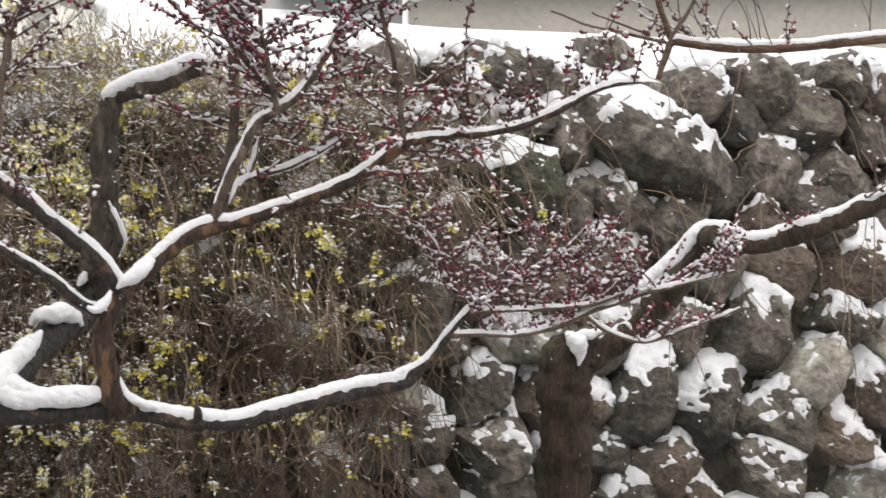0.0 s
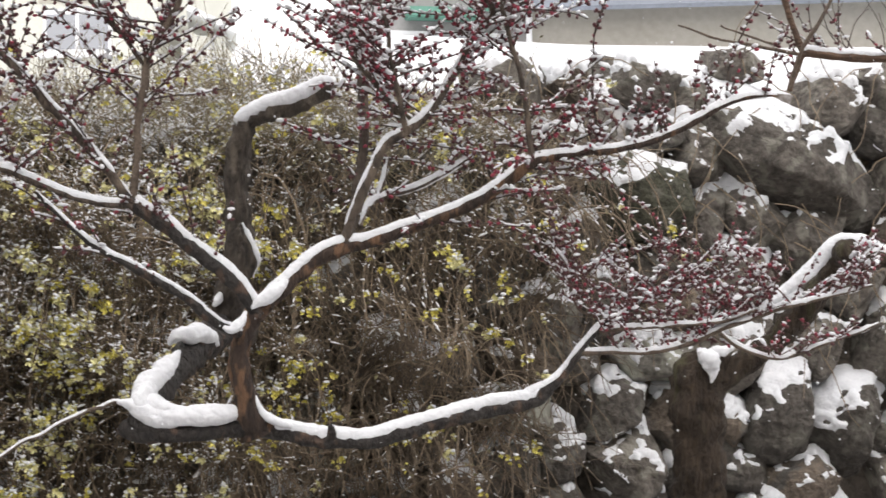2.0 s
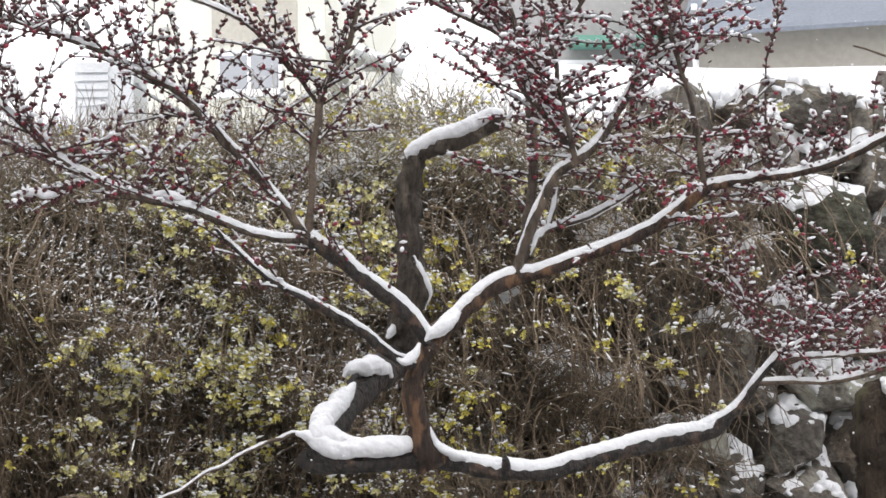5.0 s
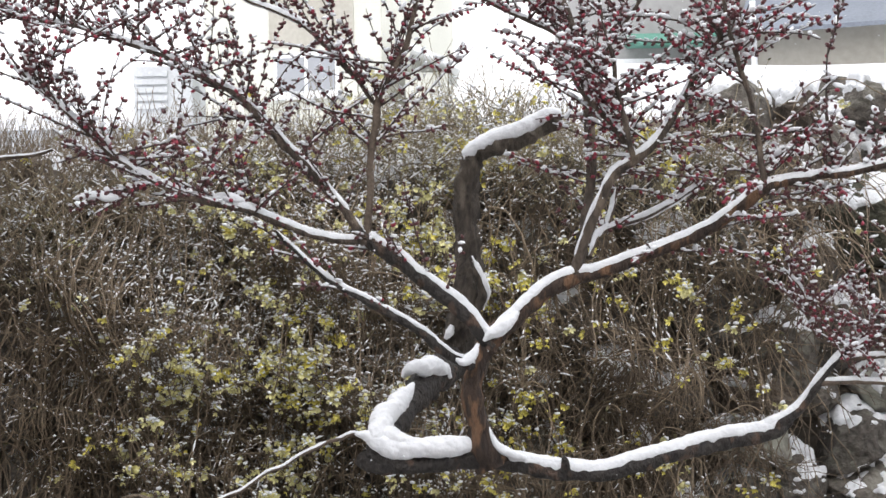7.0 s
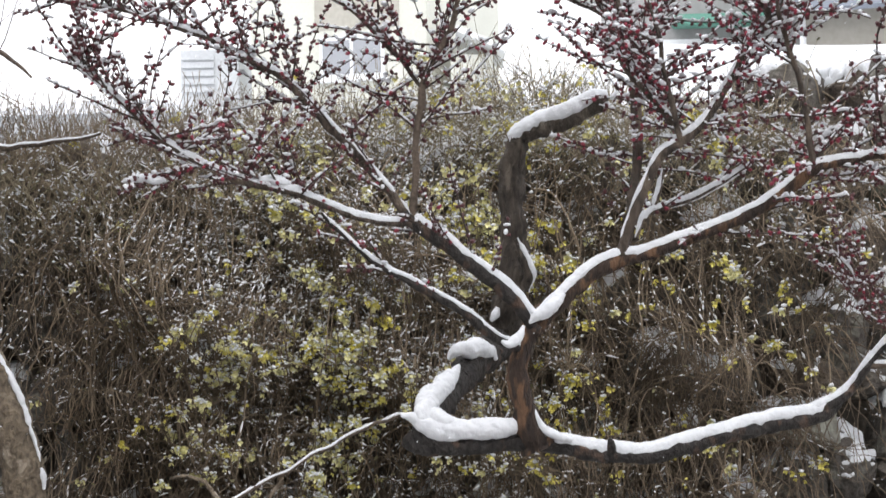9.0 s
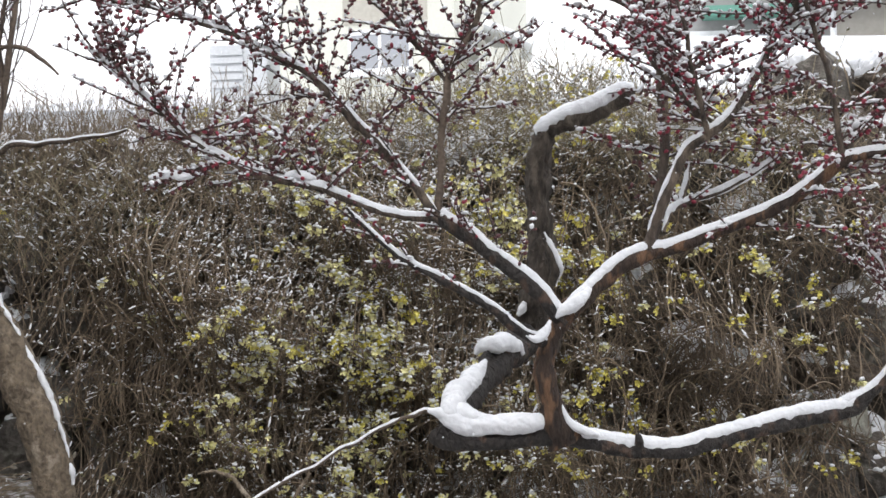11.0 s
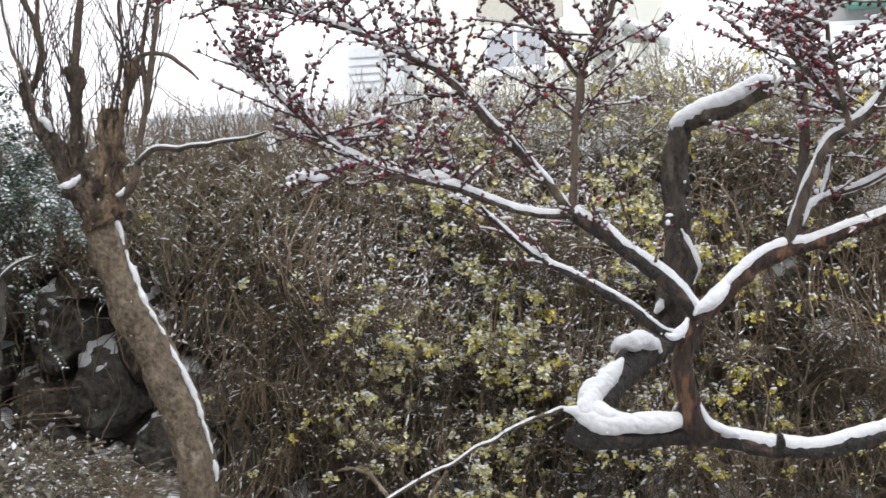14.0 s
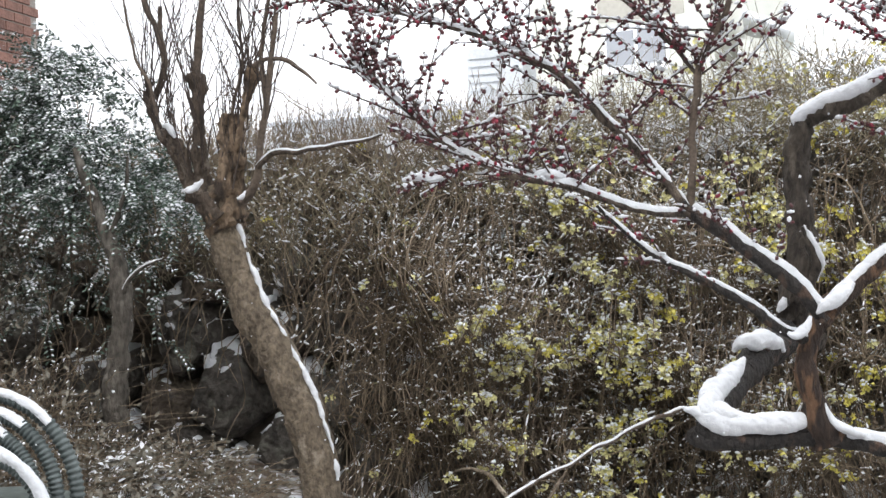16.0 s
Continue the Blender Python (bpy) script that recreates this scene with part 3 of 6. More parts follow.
UPPER_FORK = [(0.516, 4.850, 2.331, 0.0089), (0.423, 4.830, 2.447, 0.0082), (0.312, 4.800, 2.496, 0.0068), (0.202, 4.780, 2.542, 0.0061),
    (0.103, 4.760, 2.604, 0.0047)]
UPPER_FORK_B = [(0.523, 4.850, 2.294, 0.0092), (0.610, 4.800, 2.426, 0.0083), (0.679, 4.780, 2.521, 0.0068), (0.758, 4.760, 2.635, 0.0053)]
UPPER_FORK_C = [(0.471, 4.860, 2.479, 0.0077), (0.366, 4.840, 2.538, 0.0061), (0.245, 4.820, 2.627, 0.0046)]
HANGING_LIMB = [(1.066, 4.500, 1.875, 0.0121), (1.045, 4.480, 1.980, 0.0099), (1.014, 4.460, 2.137, 0.0092), (0.974, 4.450, 2.281, 0.0077),
    (0.944, 4.440, 2.376, 0.0084), (0.923, 4.430, 2.486, 0.0063)]
LEFT_LIMB = [(0.146, 4.550, 1.357, 0.0218), (0.103, 4.540, 1.427, 0.0230), (0.020, 4.520, 1.517, 0.0242), (-0.090, 4.500, 1.602, 0.0228),
    (-0.191, 4.480, 1.682, 0.0221), (-0.254, 4.460, 1.727, 0.0214), (-0.279, 4.460, 1.756, 0.0163)]
LEFT_BOUGH = [(-0.263, 4.460, 1.735, 0.0163), (-0.344, 4.460, 1.843, 0.0138), (-0.435, 4.460, 1.952, 0.0151), (-0.526, 4.460, 2.046, 0.0151),
    (-0.600, 4.470, 2.132, 0.0139), (-0.674, 4.480, 2.210, 0.0126), (-0.806, 4.500, 2.282, 0.0102), (-0.940, 4.520, 2.353, 0.0096),
    (-1.093, 4.540, 2.416, 0.0083), (-1.229, 4.560, 2.460, 0.0071), (-1.364, 4.570, 2.484, 0.0058), (-1.480, 4.580, 2.532, 0.0052),
    (-1.600, 4.600, 2.590, 0.0039)]
LEFT_LEADER = [(-0.254, 4.460, 1.733, 0.0140), (-0.247, 4.450, 1.807, 0.0119), (-0.240, 4.440, 1.953, 0.0126), (-0.221, 4.430, 2.081, 0.0126),
    (-0.211, 4.420, 2.179, 0.0125), (-0.169, 4.400, 2.260, 0.0104), (-0.116, 4.390, 2.349, 0.0097), (-0.086, 4.380, 2.457, 0.0083),
    (-0.068, 4.370, 2.564, 0.0062), (-0.052, 4.360, 2.652, 0.0041)]
LEADER_FORK = [(-0.215, 4.420, 2.159, 0.0081), (-0.262, 4.420, 2.225, 0.0075), (-0.334, 4.430, 2.310, 0.0075), (-0.435, 4.440, 2.412, 0.0069),
    (-0.536, 4.450, 2.475, 0.0057), (-0.648, 4.460, 2.526, 0.0050), (-0.741, 4.470, 2.595, 0.0038)]
LEFT_ARM = [(-0.257, 4.450, 1.719, 0.0113), (-0.344, 4.430, 1.722, 0.0100), (-0.451, 4.400, 1.749, 0.0105), (-0.557, 4.380, 1.790, 0.0111),
    (-0.698, 4.360, 1.842, 0.0111), (-0.821, 4.340, 1.871, 0.0098), (-0.926, 4.330, 1.918, 0.0085), (-1.021, 4.320, 1.982, 0.0073),
    (-1.116, 4.310, 2.064, 0.0055), (-1.183, 4.300, 2.136, 0.0048), (-1.271, 4.300, 2.209, 0.0042), (-1.359, 4.300, 2.292, 0.0030)]
LOW_LEFT_ARM = [(0.111, 4.570, 1.288, 0.0154), (0.058, 4.520, 1.310, 0.0165), (-0.011, 4.460, 1.357, 0.0151), (-0.093, 4.430, 1.426, 0.0143),
    (-0.182, 4.400, 1.484, 0.0130), (-0.272, 4.380, 1.536, 0.0117), (-0.342, 4.360, 1.576, 0.0104), (-0.412, 4.350, 1.630, 0.0080),
    (-0.482, 4.340, 1.695, 0.0067), (-0.538, 4.330, 1.754, 0.0055)]
OLD_TRUNK = [(0.169, 7.000, 1.158, 0.0579), (0.137, 6.300, 1.182, 0.0573), (0.065, 5.600, 1.272, 0.0602), (0.058, 5.450, 1.394, 0.0564),
    (0.094, 5.400, 1.484, 0.0536), (0.110, 5.400, 1.618, 0.0514), (0.091, 5.400, 1.797, 0.0470), (0.098, 5.380, 1.953, 0.0446),
    (0.112, 5.360, 2.036, 0.0422), (0.127, 5.360, 2.089, 0.0334)]
OLD_LOG = [(0.121, 5.370, 2.019, 0.0334), (0.148, 5.340, 2.078, 0.0399), (0.261, 5.280, 2.119, 0.0405), (0.380, 5.250, 2.168, 0.0392),
    (0.445, 5.240, 2.195, 0.0370), (0.465, 5.240, 2.203, 0.0283)]
TRUNK_BEND = [(0.065, 5.600, 1.284, 0.0579), (-0.002, 5.360, 1.239, 0.0643), (-0.067, 5.180, 1.205, 0.0642), (-0.100, 5.080, 1.176, 0.0546),
    (-0.125, 5.000, 1.154, 0.0475)]
TRUNK_ELBOW = [(-0.084, 5.120, 1.176, 0.0487), (-0.129, 5.000, 1.150, 0.0537), (-0.186, 4.800, 1.102, 0.0575), (-0.228, 4.640, 1.047, 0.050),
    (-0.245, 4.610, 1.013, 0.038), (-0.198, 4.600, 0.991, 0.032), (-0.141, 4.600, 0.986, 0.030)]
SNAG_A = [(-1.147, 4.800, 0.844, 0.0041), (-1.097, 4.800, 0.854, 0.0061), (-1.056, 4.800, 0.843, 0.0071), (-1.021, 4.790, 0.833, 0.0071),
    (-0.984, 4.780, 0.790, 0.0080), (-0.940, 4.760, 0.738, 0.0080), (-0.870, 4.740, 0.623, 0.0099)]
SNAG_B = [(-0.731, 4.700, 0.856, 0.0039), (-0.763, 4.720, 0.808, 0.0059), (-0.805, 4.740, 0.741, 0.0069), (-0.874, 4.760, 0.618, 0.0089)]
TRUNK_SPUR = [(0.133, 5.360, 1.473, 0.0222), (0.155, 5.330, 1.529, 0.0177), (0.129, 5.310, 1.606, 0.0143), (0.104, 5.300, 1.673, 0.0088)]
FALLEN_TWIG = [(-0.273, 4.620, 1.071, 0.0065), (-0.325, 4.600, 1.079, 0.0045), (-0.359, 4.590, 1.065, 0.0052), (-0.404, 4.580, 1.056, 0.0039),
    (-0.441, 4.570, 1.033, 0.0045), (-0.496, 4.550, 1.013, 0.0035), (-0.550, 4.520, 0.981, 0.0038), (-0.603, 4.500, 0.963, 0.0032),
    (-0.674, 4.470, 0.917, 0.0034), (-0.745, 4.450, 0.888, 0.0031), (-0.898, 4.380, 0.802, 0.0037), (-1.097, 4.300, 0.662, 0.0036)]
SPRAY_STEM = [(1.06, 4.715, 1.032, 0.024), (1.12, 4.72, 1.062, 0.0255), (1.176, 4.72, 1.082, 0.022), (1.234, 4.72, 1.134, 0.017), (1.284, 4.70, 1.216, 0.013), (1.367, 4.70, 1.304, 0.009), (1.398, 4.70, 1.335, 0.006)]
SPRAY_A = [(1.274, 4.700, 1.210, 0.0069), (1.394, 4.680, 1.215, 0.0064), (1.525, 4.660, 1.211, 0.0065), (1.668, 4.640, 1.240, 0.0070),
    (1.778, 4.620, 1.294, 0.0070), (1.879, 4.600, 1.330, 0.0065), (2.002, 4.580, 1.372, 0.0060), (2.187, 4.550, 1.416, 0.0045),
    (2.311, 4.530, 1.449, 0.0030)]
SPRAY_B = [(1.377, 4.700, 1.305, 0.0060), (1.467, 4.720, 1.355, 0.0055), (1.581, 4.740, 1.399, 0.0051), (1.719, 4.760, 1.437, 0.0041),
    (1.882, 4.780, 1.490, 0.0031)]
SPRAY_C = [(1.356, 4.700, 1.285, 0.0059), (1.471, 4.660, 1.301, 0.0054), (1.606, 4.620, 1.310, 0.0049), (1.770, 4.600, 1.321, 0.0045),
    (1.892, 4.580, 1.363, 0.0035)]
SPRAY_D = [(1.771, 4.600, 1.280, 0.0060), (1.840, 4.580, 1.230, 0.0050), (1.930, 4.560, 1.197, 0.0045), (2.020, 4.540, 1.202, 0.0045),
    (2.165, 4.520, 1.254, 0.0040), (2.321, 4.500, 1.317, 0.0025)]
SPRAY_E = [(1.398, 4.700, 1.336, 0.0050), (1.303, 4.740, 1.354, 0.0040), (1.270, 4.760, 1.435, 0.0035), (1.259, 4.780, 1.516, 0.0030),
    (1.189, 4.800, 1.608, 0.0025)]
SECOND_TRUNK = [(2.098, 5.600, 0.000, 0.1286), (2.078, 5.600, 0.249, 0.1185), (2.064, 5.600, 0.473, 0.1110), (2.056, 5.600, 0.621, 0.1035),
    (2.064, 5.600, 0.769, 0.1109), (2.052, 5.600, 0.893, 0.1132), (2.073, 5.620, 1.014, 0.1136), (2.114, 5.650, 1.110, 0.1044)]
SECOND_LIMB = [(2.095, 5.620, 0.971, 0.0639), (2.230, 5.580, 1.061, 0.0555), (2.349, 5.520, 1.169, 0.0535), (2.462, 5.450, 1.306, 0.0531),
    (2.536, 5.360, 1.435, 0.0509), (2.585, 5.300, 1.518, 0.0456), (2.698, 5.240, 1.525, 0.0454), (2.849, 5.180, 1.565, 0.0420),
    (2.987, 5.100, 1.615, 0.0401), (3.108, 5.040, 1.677, 0.0383), (3.235, 5.000, 1.738, 0.0366), (3.418, 4.950, 1.824, 0.0334),
    (3.623, 4.900, 1.899, 0.0287)]
WALL_BOUGH = [(2.295, 5.200, 2.214, 0.0117), (2.326, 5.200, 2.308, 0.0150), (2.355, 5.200, 2.367, 0.0167), (2.472, 5.180, 2.359, 0.0184),
    (2.631, 5.140, 2.343, 0.0201), (2.789, 5.100, 2.350, 0.0210), (2.942, 5.050, 2.365, 0.0209), (3.120, 5.000, 2.386, 0.0218),
    (3.325, 4.950, 2.413, 0.0218), (3.556, 4.900, 2.446, 0.0218)]
WALL_SHOOT = [(2.355, 5.200, 2.356, 0.0141), (2.323, 5.200, 2.447, 0.0141), (2.289, 5.200, 2.537, 0.0132), (2.249, 5.200, 2.650, 0.0105)]
WALL_SHOOT_B = [(2.295, 5.200, 2.214, 0.0088), (2.320, 5.150, 2.359, 0.0079), (2.354, 5.120, 2.437, 0.0087), (2.405, 5.100, 2.528, 0.0078),
    (2.431, 5.080, 2.618, 0.0061)]
POLLARD_TRUNK = [(-1.755, 5.200, 0.409, 0.078), (-1.765, 5.200, 0.544, 0.077), (-1.790, 5.200, 0.679, 0.077), (-1.819, 5.200, 0.882, 0.078),
    (-1.884, 5.200, 1.086, 0.079), (-1.979, 5.200, 1.288, 0.077), (-2.073, 5.200, 1.478, 0.074), (-2.142, 5.200, 1.687, 0.070),
    (-2.166, 5.200, 1.814, 0.071), (-2.175, 5.200, 1.888, 0.066), (-2.178, 5.200, 1.943, 0.045)]
POLLARD_STUB_A = [(-2.205, 5.24, 1.782, 0.056), (-2.245, 5.24, 1.865, 0.046), (-2.274, 5.24, 1.994, 0.034), (-2.280, 5.24, 2.134, 0.028), (-2.279, 5.24, 2.274, 0.026),
    (-2.280, 5.24, 2.367, 0.033), (-2.278, 5.24, 2.412, 0.026)]
POLLARD_STUB_B = [(-2.151, 5.18, 1.750, 0.068), (-2.151, 5.18, 1.847, 0.066), (-2.121, 5.18, 1.960, 0.056), (-2.103, 5.18, 2.050, 0.050), (-2.101, 5.18, 2.142, 0.044),
    (-2.106, 5.18, 2.195, 0.054), (-2.100, 5.18, 2.230, 0.044)]
POLLARD_STUB_C = [(-2.380, 5.29, 2.080, 0.019), (-2.466, 5.3, 2.174, 0.018), (-2.503, 5.3, 2.259, 0.019), (-2.520, 5.3, 2.331, 0.025), (-2.526, 5.3, 2.368, 0.018)]
POLLARD_STUB_D = [(-2.085, 5.16, 2.060, 0.020), (-2.069, 5.14, 2.114, 0.018), (-2.041, 5.14, 2.214, 0.016), (-2.020, 5.14, 2.303, 0.021), (-1.997, 5.14, 2.380, 0.028), (-1.986, 5.14, 2.415, 0.022)]
POLLARD_STUB_E = [(-2.240, 5.22, 1.860, 0.042), (-2.318, 5.22, 1.984, 0.032), (-2.364, 5.22, 2.080, 0.026), (-2.398, 5.22, 2.163, 0.029), (-2.412, 5.22, 2.190, 0.020)]
POLLARD_ARM = [(-1.972, 5.100, 2.002, 0.0067), (-1.939, 5.080, 2.026, 0.0067), (-1.893, 5.060, 2.048, 0.0066), (-1.831, 5.040, 2.050, 0.0060),
    (-1.782, 5.030, 2.044, 0.0055), (-1.731, 5.020, 2.051, 0.0055), (-1.656, 5.000, 2.050, 0.0049), (-1.592, 4.980, 2.060, 0.0043),
    (-1.499, 4.970, 2.066, 0.0037), (-1.412, 4.950, 2.085, 0.0027)]
SHOOT_1 = [(-2.279, 5.24, 2.390, 0.020), (-2.263, 5.24, 2.528, 0.017), (-2.240, 5.24, 2.713, 0.014), (-2.226, 5.24, 2.900, 0.009)]
SHOOT_2 = [(-2.505, 5.3, 2.330, 0.015), (-2.461, 5.3, 2.400, 0.014), (-2.441, 5.3, 2.492, 0.014), (-2.472, 5.3, 2.613, 0.013), (-2.519, 5.3, 2.723, 0.012), (-2.534, 5.3, 2.844, 0.009)]
SHOOT_3 = [(-2.06, 5.14, 1.87, 0.019), (-1.991, 5.12, 1.950, 0.016), (-1.960, 5.12, 2.128, 0.014), (-1.927, 5.12, 2.283, 0.013), (-1.903, 5.12, 2.438, 0.013), (-1.865, 5.12, 2.659, 0.011), (-1.840, 5.12, 2.850, 0.008)]
SHOOT_4 = [(-2.403, 5.120, 2.236, 0.0078), (-2.427, 5.120, 2.364, 0.0070), (-2.487, 5.120, 2.483, 0.0061), (-2.524, 5.120, 2.670, 0.0052),
    (-2.537, 5.120, 2.833, 0.0044)]
SHOOT_5 = [(-1.983, 5.12, 2.404, 0.011), (-1.927, 5.12, 2.429, 0.010), (-1.856, 5.12, 2.426, 0.010), (-1.787, 5.12, 2.380, 0.008), (-1.720, 5.12, 2.318, 0.005)]
SHOOT_6 = [(-2.093, 5.150, 2.218, 0.0078), (-2.040, 5.150, 2.430, 0.0069), (-2.051, 5.150, 2.613, 0.0060), (-2.024, 5.150, 2.792, 0.0043)]
SHOOT_7 = [(-1.935, 5.12, 2.261, 0.010), (-1.947, 5.12, 2.419, 0.010), (-1.927, 5.12, 2.552, 0.010), (-1.896, 5.12, 2.707, 0.007)]
SHOOT_8 = [(-2.447, 5.3, 2.480, 0.011), (-2.457, 5.3, 2.600, 0.011), (-2.455, 5.3, 2.713, 0.010)]
BARE_TWIG_A = [(1.825, 5.200, 2.466, 0.0034), (1.982, 5.200, 2.420, 0.0052), (2.179, 5.200, 2.389, 0.0070), (2.355, 5.200, 2.356, 0.0079)]
BARE_TWIG_B = [(1.993, 5.180, 2.468, 0.0035), (2.121, 5.180, 2.425, 0.0044), (2.254, 5.200, 2.397, 0.0053)]
BACK_STEM = [(-3.080, 5.85, 0.540, 0.064), (-3.038, 5.85, 0.774, 0.062), (-3.022, 5.85, 0.932, 0.059), (-3.007, 5.85, 1.090, 0.055), (-2.983, 5.85, 1.247, 0.052), (-2.964, 5.85, 1.405, 0.050),
    (-2.963, 5.85, 1.563, 0.047), (-2.984, 5.85, 1.682, 0.042), (-3.035, 5.85, 1.829, 0.034), (-3.087, 5.85, 1.964, 0.029), (-3.132, 5.85, 2.073, 0.024), (-3.170, 5.85, 2.202, 0.018)]
DRIFT_SHEET = [(-0.121, 4.96, 1.211, 0.008), (-0.139, 4.92, 1.186, 0.024), (-0.174, 4.82, 1.158, 0.036), (-0.207, 4.70, 1.127, 0.043), (-0.228, 4.61, 1.095, 0.044),
    (-0.240, 4.58, 1.068, 0.036), (-0.242, 4.58, 1.045, 0.016)]
DRIFT_TIP = [(-0.312, 4.575, 1.080, 0.006), (-0.277, 4.575, 1.074, 0.020), (-0.239, 4.575, 1.054, 0.033), (-0.189, 4.58, 1.031, 0.036), (-0.143, 4.58, 1.026, 0.035),
    (-0.084, 4.58, 1.026, 0.034), (-0.027, 4.58, 1.030, 0.034), (0.029, 4.58, 1.035, 0.032), (0.085, 4.58, 1.040, 0.020)]
DRIFT_CORNER = [(-0.235, 4.6, 1.1, 0.016), (-0.2, 4.59, 1.078, 0.034), (-0.17, 4.59, 1.056, 0.034), (-0.135, 4.59, 1.043, 0.027), (-0.09, 4.59, 1.036, 0.014)]
DRIFT_CAP = [(-0.161, 5.030, 1.231, 0.0062), (-0.144, 5.030, 1.256, 0.0208), (-0.111, 5.030, 1.272, 0.0291), (-0.082, 5.060, 1.257, 0.0356),
    (-0.053, 5.100, 1.266, 0.0337), (-0.025, 5.160, 1.253, 0.0320), (0.001, 5.200, 1.237, 0.0237), (0.018, 5.220, 1.213, 0.0086)]
DRIFT_CROTCH = [(0.123, 4.530, 1.385, 0.0056), (0.146, 4.530, 1.407, 0.018), (0.180, 4.540, 1.425, 0.025), (0.213, 4.550, 1.450, 0.019),
    (0.239, 4.560, 1.478, 0.0094)]
DRIFT_HOOK = [(0.031, 4.470, 1.329, 0.0065), (0.053, 4.470, 1.319, 0.0148), (0.075, 4.480, 1.327, 0.0185), (0.093, 4.490, 1.350, 0.0139),
    (0.103, 4.500, 1.376, 0.0065)]
DRIFT_NOTCH = [(0.002, 5.400, 1.352, 0.0067), (0.018, 5.400, 1.376, 0.0179), (0.030, 5.400, 1.407, 0.0089)]
DRIFT_FOOT = [(0.127, 4.560, 1.122, 0.0038), (0.139, 4.560, 1.080, 0.0075), (0.166, 4.560, 1.034, 0.0132), (0.212, 4.570, 1.004, 0.0170),
    (0.257, 4.580, 0.985, 0.0095)]
DRIFT_FORK = [(2.03, 5.50, 1.15, 0.012), (2.05, 5.50, 1.13, 0.030), (2.075, 5.495, 1.105, 0.038), (2.085, 5.495, 1.075, 0.030), (2.08, 5.49, 1.04, 0.014), (2.075, 5.49, 1.01, 0.006)]
LIMB_DRIFT = [(2.251, 5.26, 1.36, 0.012), (2.281, 5.26, 1.385, 0.022), (2.335, 5.26, 1.43, 0.026), (2.4, 5.26, 1.483, 0.028), (2.46, 5.25, 1.543, 0.029),
    (2.505, 5.24, 1.59, 0.031), (2.561, 5.24, 1.61, 0.029), (2.66, 5.24, 1.6, 0.026), (2.712, 5.24, 1.585, 0.012)]
POLLARD_KNOB = [(-2.159, 5.14, 1.801, 0.045), (-2.212, 5.12, 1.867, 0.038), (-2.252, 5.12, 1.895, 0.032), (-2.284, 5.12, 1.908, 0.022)]
DRIFT_POLLARD = [(-2.285, 5.06, 1.918, 0.005), (-2.26, 5.06, 1.924, 0.013), (-2.225, 5.05, 1.93, 0.016), (-2.2, 5.05, 1.945, 0.012), (-2.188, 5.05, 1.962, 0.004)]
DRIFT_POLLARD_C = [(-2.415, 5.19, 2.2, 0.005), (-2.395, 5.19, 2.2, 0.013), (-2.37, 5.19, 2.175, 0.012), (-2.358, 5.19, 2.15, 0.005)]
DRIFT_POLLARD_B = [(-2.047, 5.060, 1.879, 0.0045), (-2.027, 5.060, 1.889, 0.0111), (-2.016, 5.070, 1.909, 0.0045)]


def joined(*runs):
    return [row for run in runs for row in run]


tree_snow = Heap()
plum = thing("plum_tree", (OLD_TRUNK[0][0], OLD_TRUNK[0][1], 0.0), "old pruned plum tree with crimson buds and snow-laden bent limbs", "tree", "plum trees")


def limb(name, rows, mat, parent, snow=0.03, steep=0.5, sides=14, rough=0.12, gaps=0.0, label="", lean=(0, 0, 0), grain=(1, 1, 1), bare=0):
    """A limb of a tree, with the snow that lies on it past its first, bare part."""
    heap = Heap()
    shaped = tube(heap, rows, sides, 0.018, rough * 1.6, True, grain)
    wood = under(piece(name, heap, mat, None, label), parent)
    if snow:
        white = Heap()
        snow_ridge(white, shaped[int(bare * len(shaped)):], snow, steep, gaps=gaps, lean=lean, shaped=True)
        under(piece("snow", white, SNOW, None, "soft fresh snow"), wood)
    return wood


def drift(rows, parent, sides=20, rough=0.1):
    white = Heap()
    tube(white, rows, sides, 0.006, rough)
    under(piece("snow", white, SNOW, None, "soft heaped snow"), parent)


root = [(OLD_TRUNK[0][0] + 0.1, OLD_TRUNK[0][1] + 0.25, -0.1, 0.11), (OLD_TRUNK[0][0] + 0.06, OLD_TRUNK[0][1] + 0.15, 0.5, 0.1)]
limb("trunk", joined(root, OLD_TRUNK), OLD_BARK, plum, 0, 0.62, 24, 0.28, grain=(1.2, 1.2, 0.5))
limb("trunk_bend", TRUNK_BEND, BARK, plum, 0, 0.3, 16, 0.14)
limb("trunk_bend", TRUNK_ELBOW, BARK, plum, 0, 0.3, 16, 0.14)
for rows in (DRIFT_SHEET, DRIFT_TIP, DRIFT_CAP, DRIFT_CROTCH, DRIFT_HOOK, DRIFT_NOTCH, DRIFT_FOOT, DRIFT_CORNER):
    drift(rows, plum, 32, 0.15)
limb("snag", SNAG_A, GREY_BARK, plum, 0.0, 0.4, 9)
limb("snag", SNAG_B, GREY_BARK, plum, 0.0, 0.4, 9)
limb("old_log", OLD_LOG, OLD_BARK, plum, 0.024, 0.3, 18, 0.3, lean=(0, -0.55, 0), label="broken grey log end under snow")
limb("trunk_spur", TRUNK_SPUR, OLD_BARK, plum, 0.012, -0.9, lean=(0.9, -0.2, 0))
limb("lower_limb", LOW_LIMB, BARK, plum, 0.021, 0.4, 16, 0.12, bare=0.27)
limb("stem", STEM, BROWN_BARK, plum, 0, 0.5, 16, 0.16, label="upright stem with flaking brown bark")
limb("limb", joined(RIGHT_LIMB, RIGHT_LIMB_END), BROWN_BARK, plum, 0.014, 0.45)
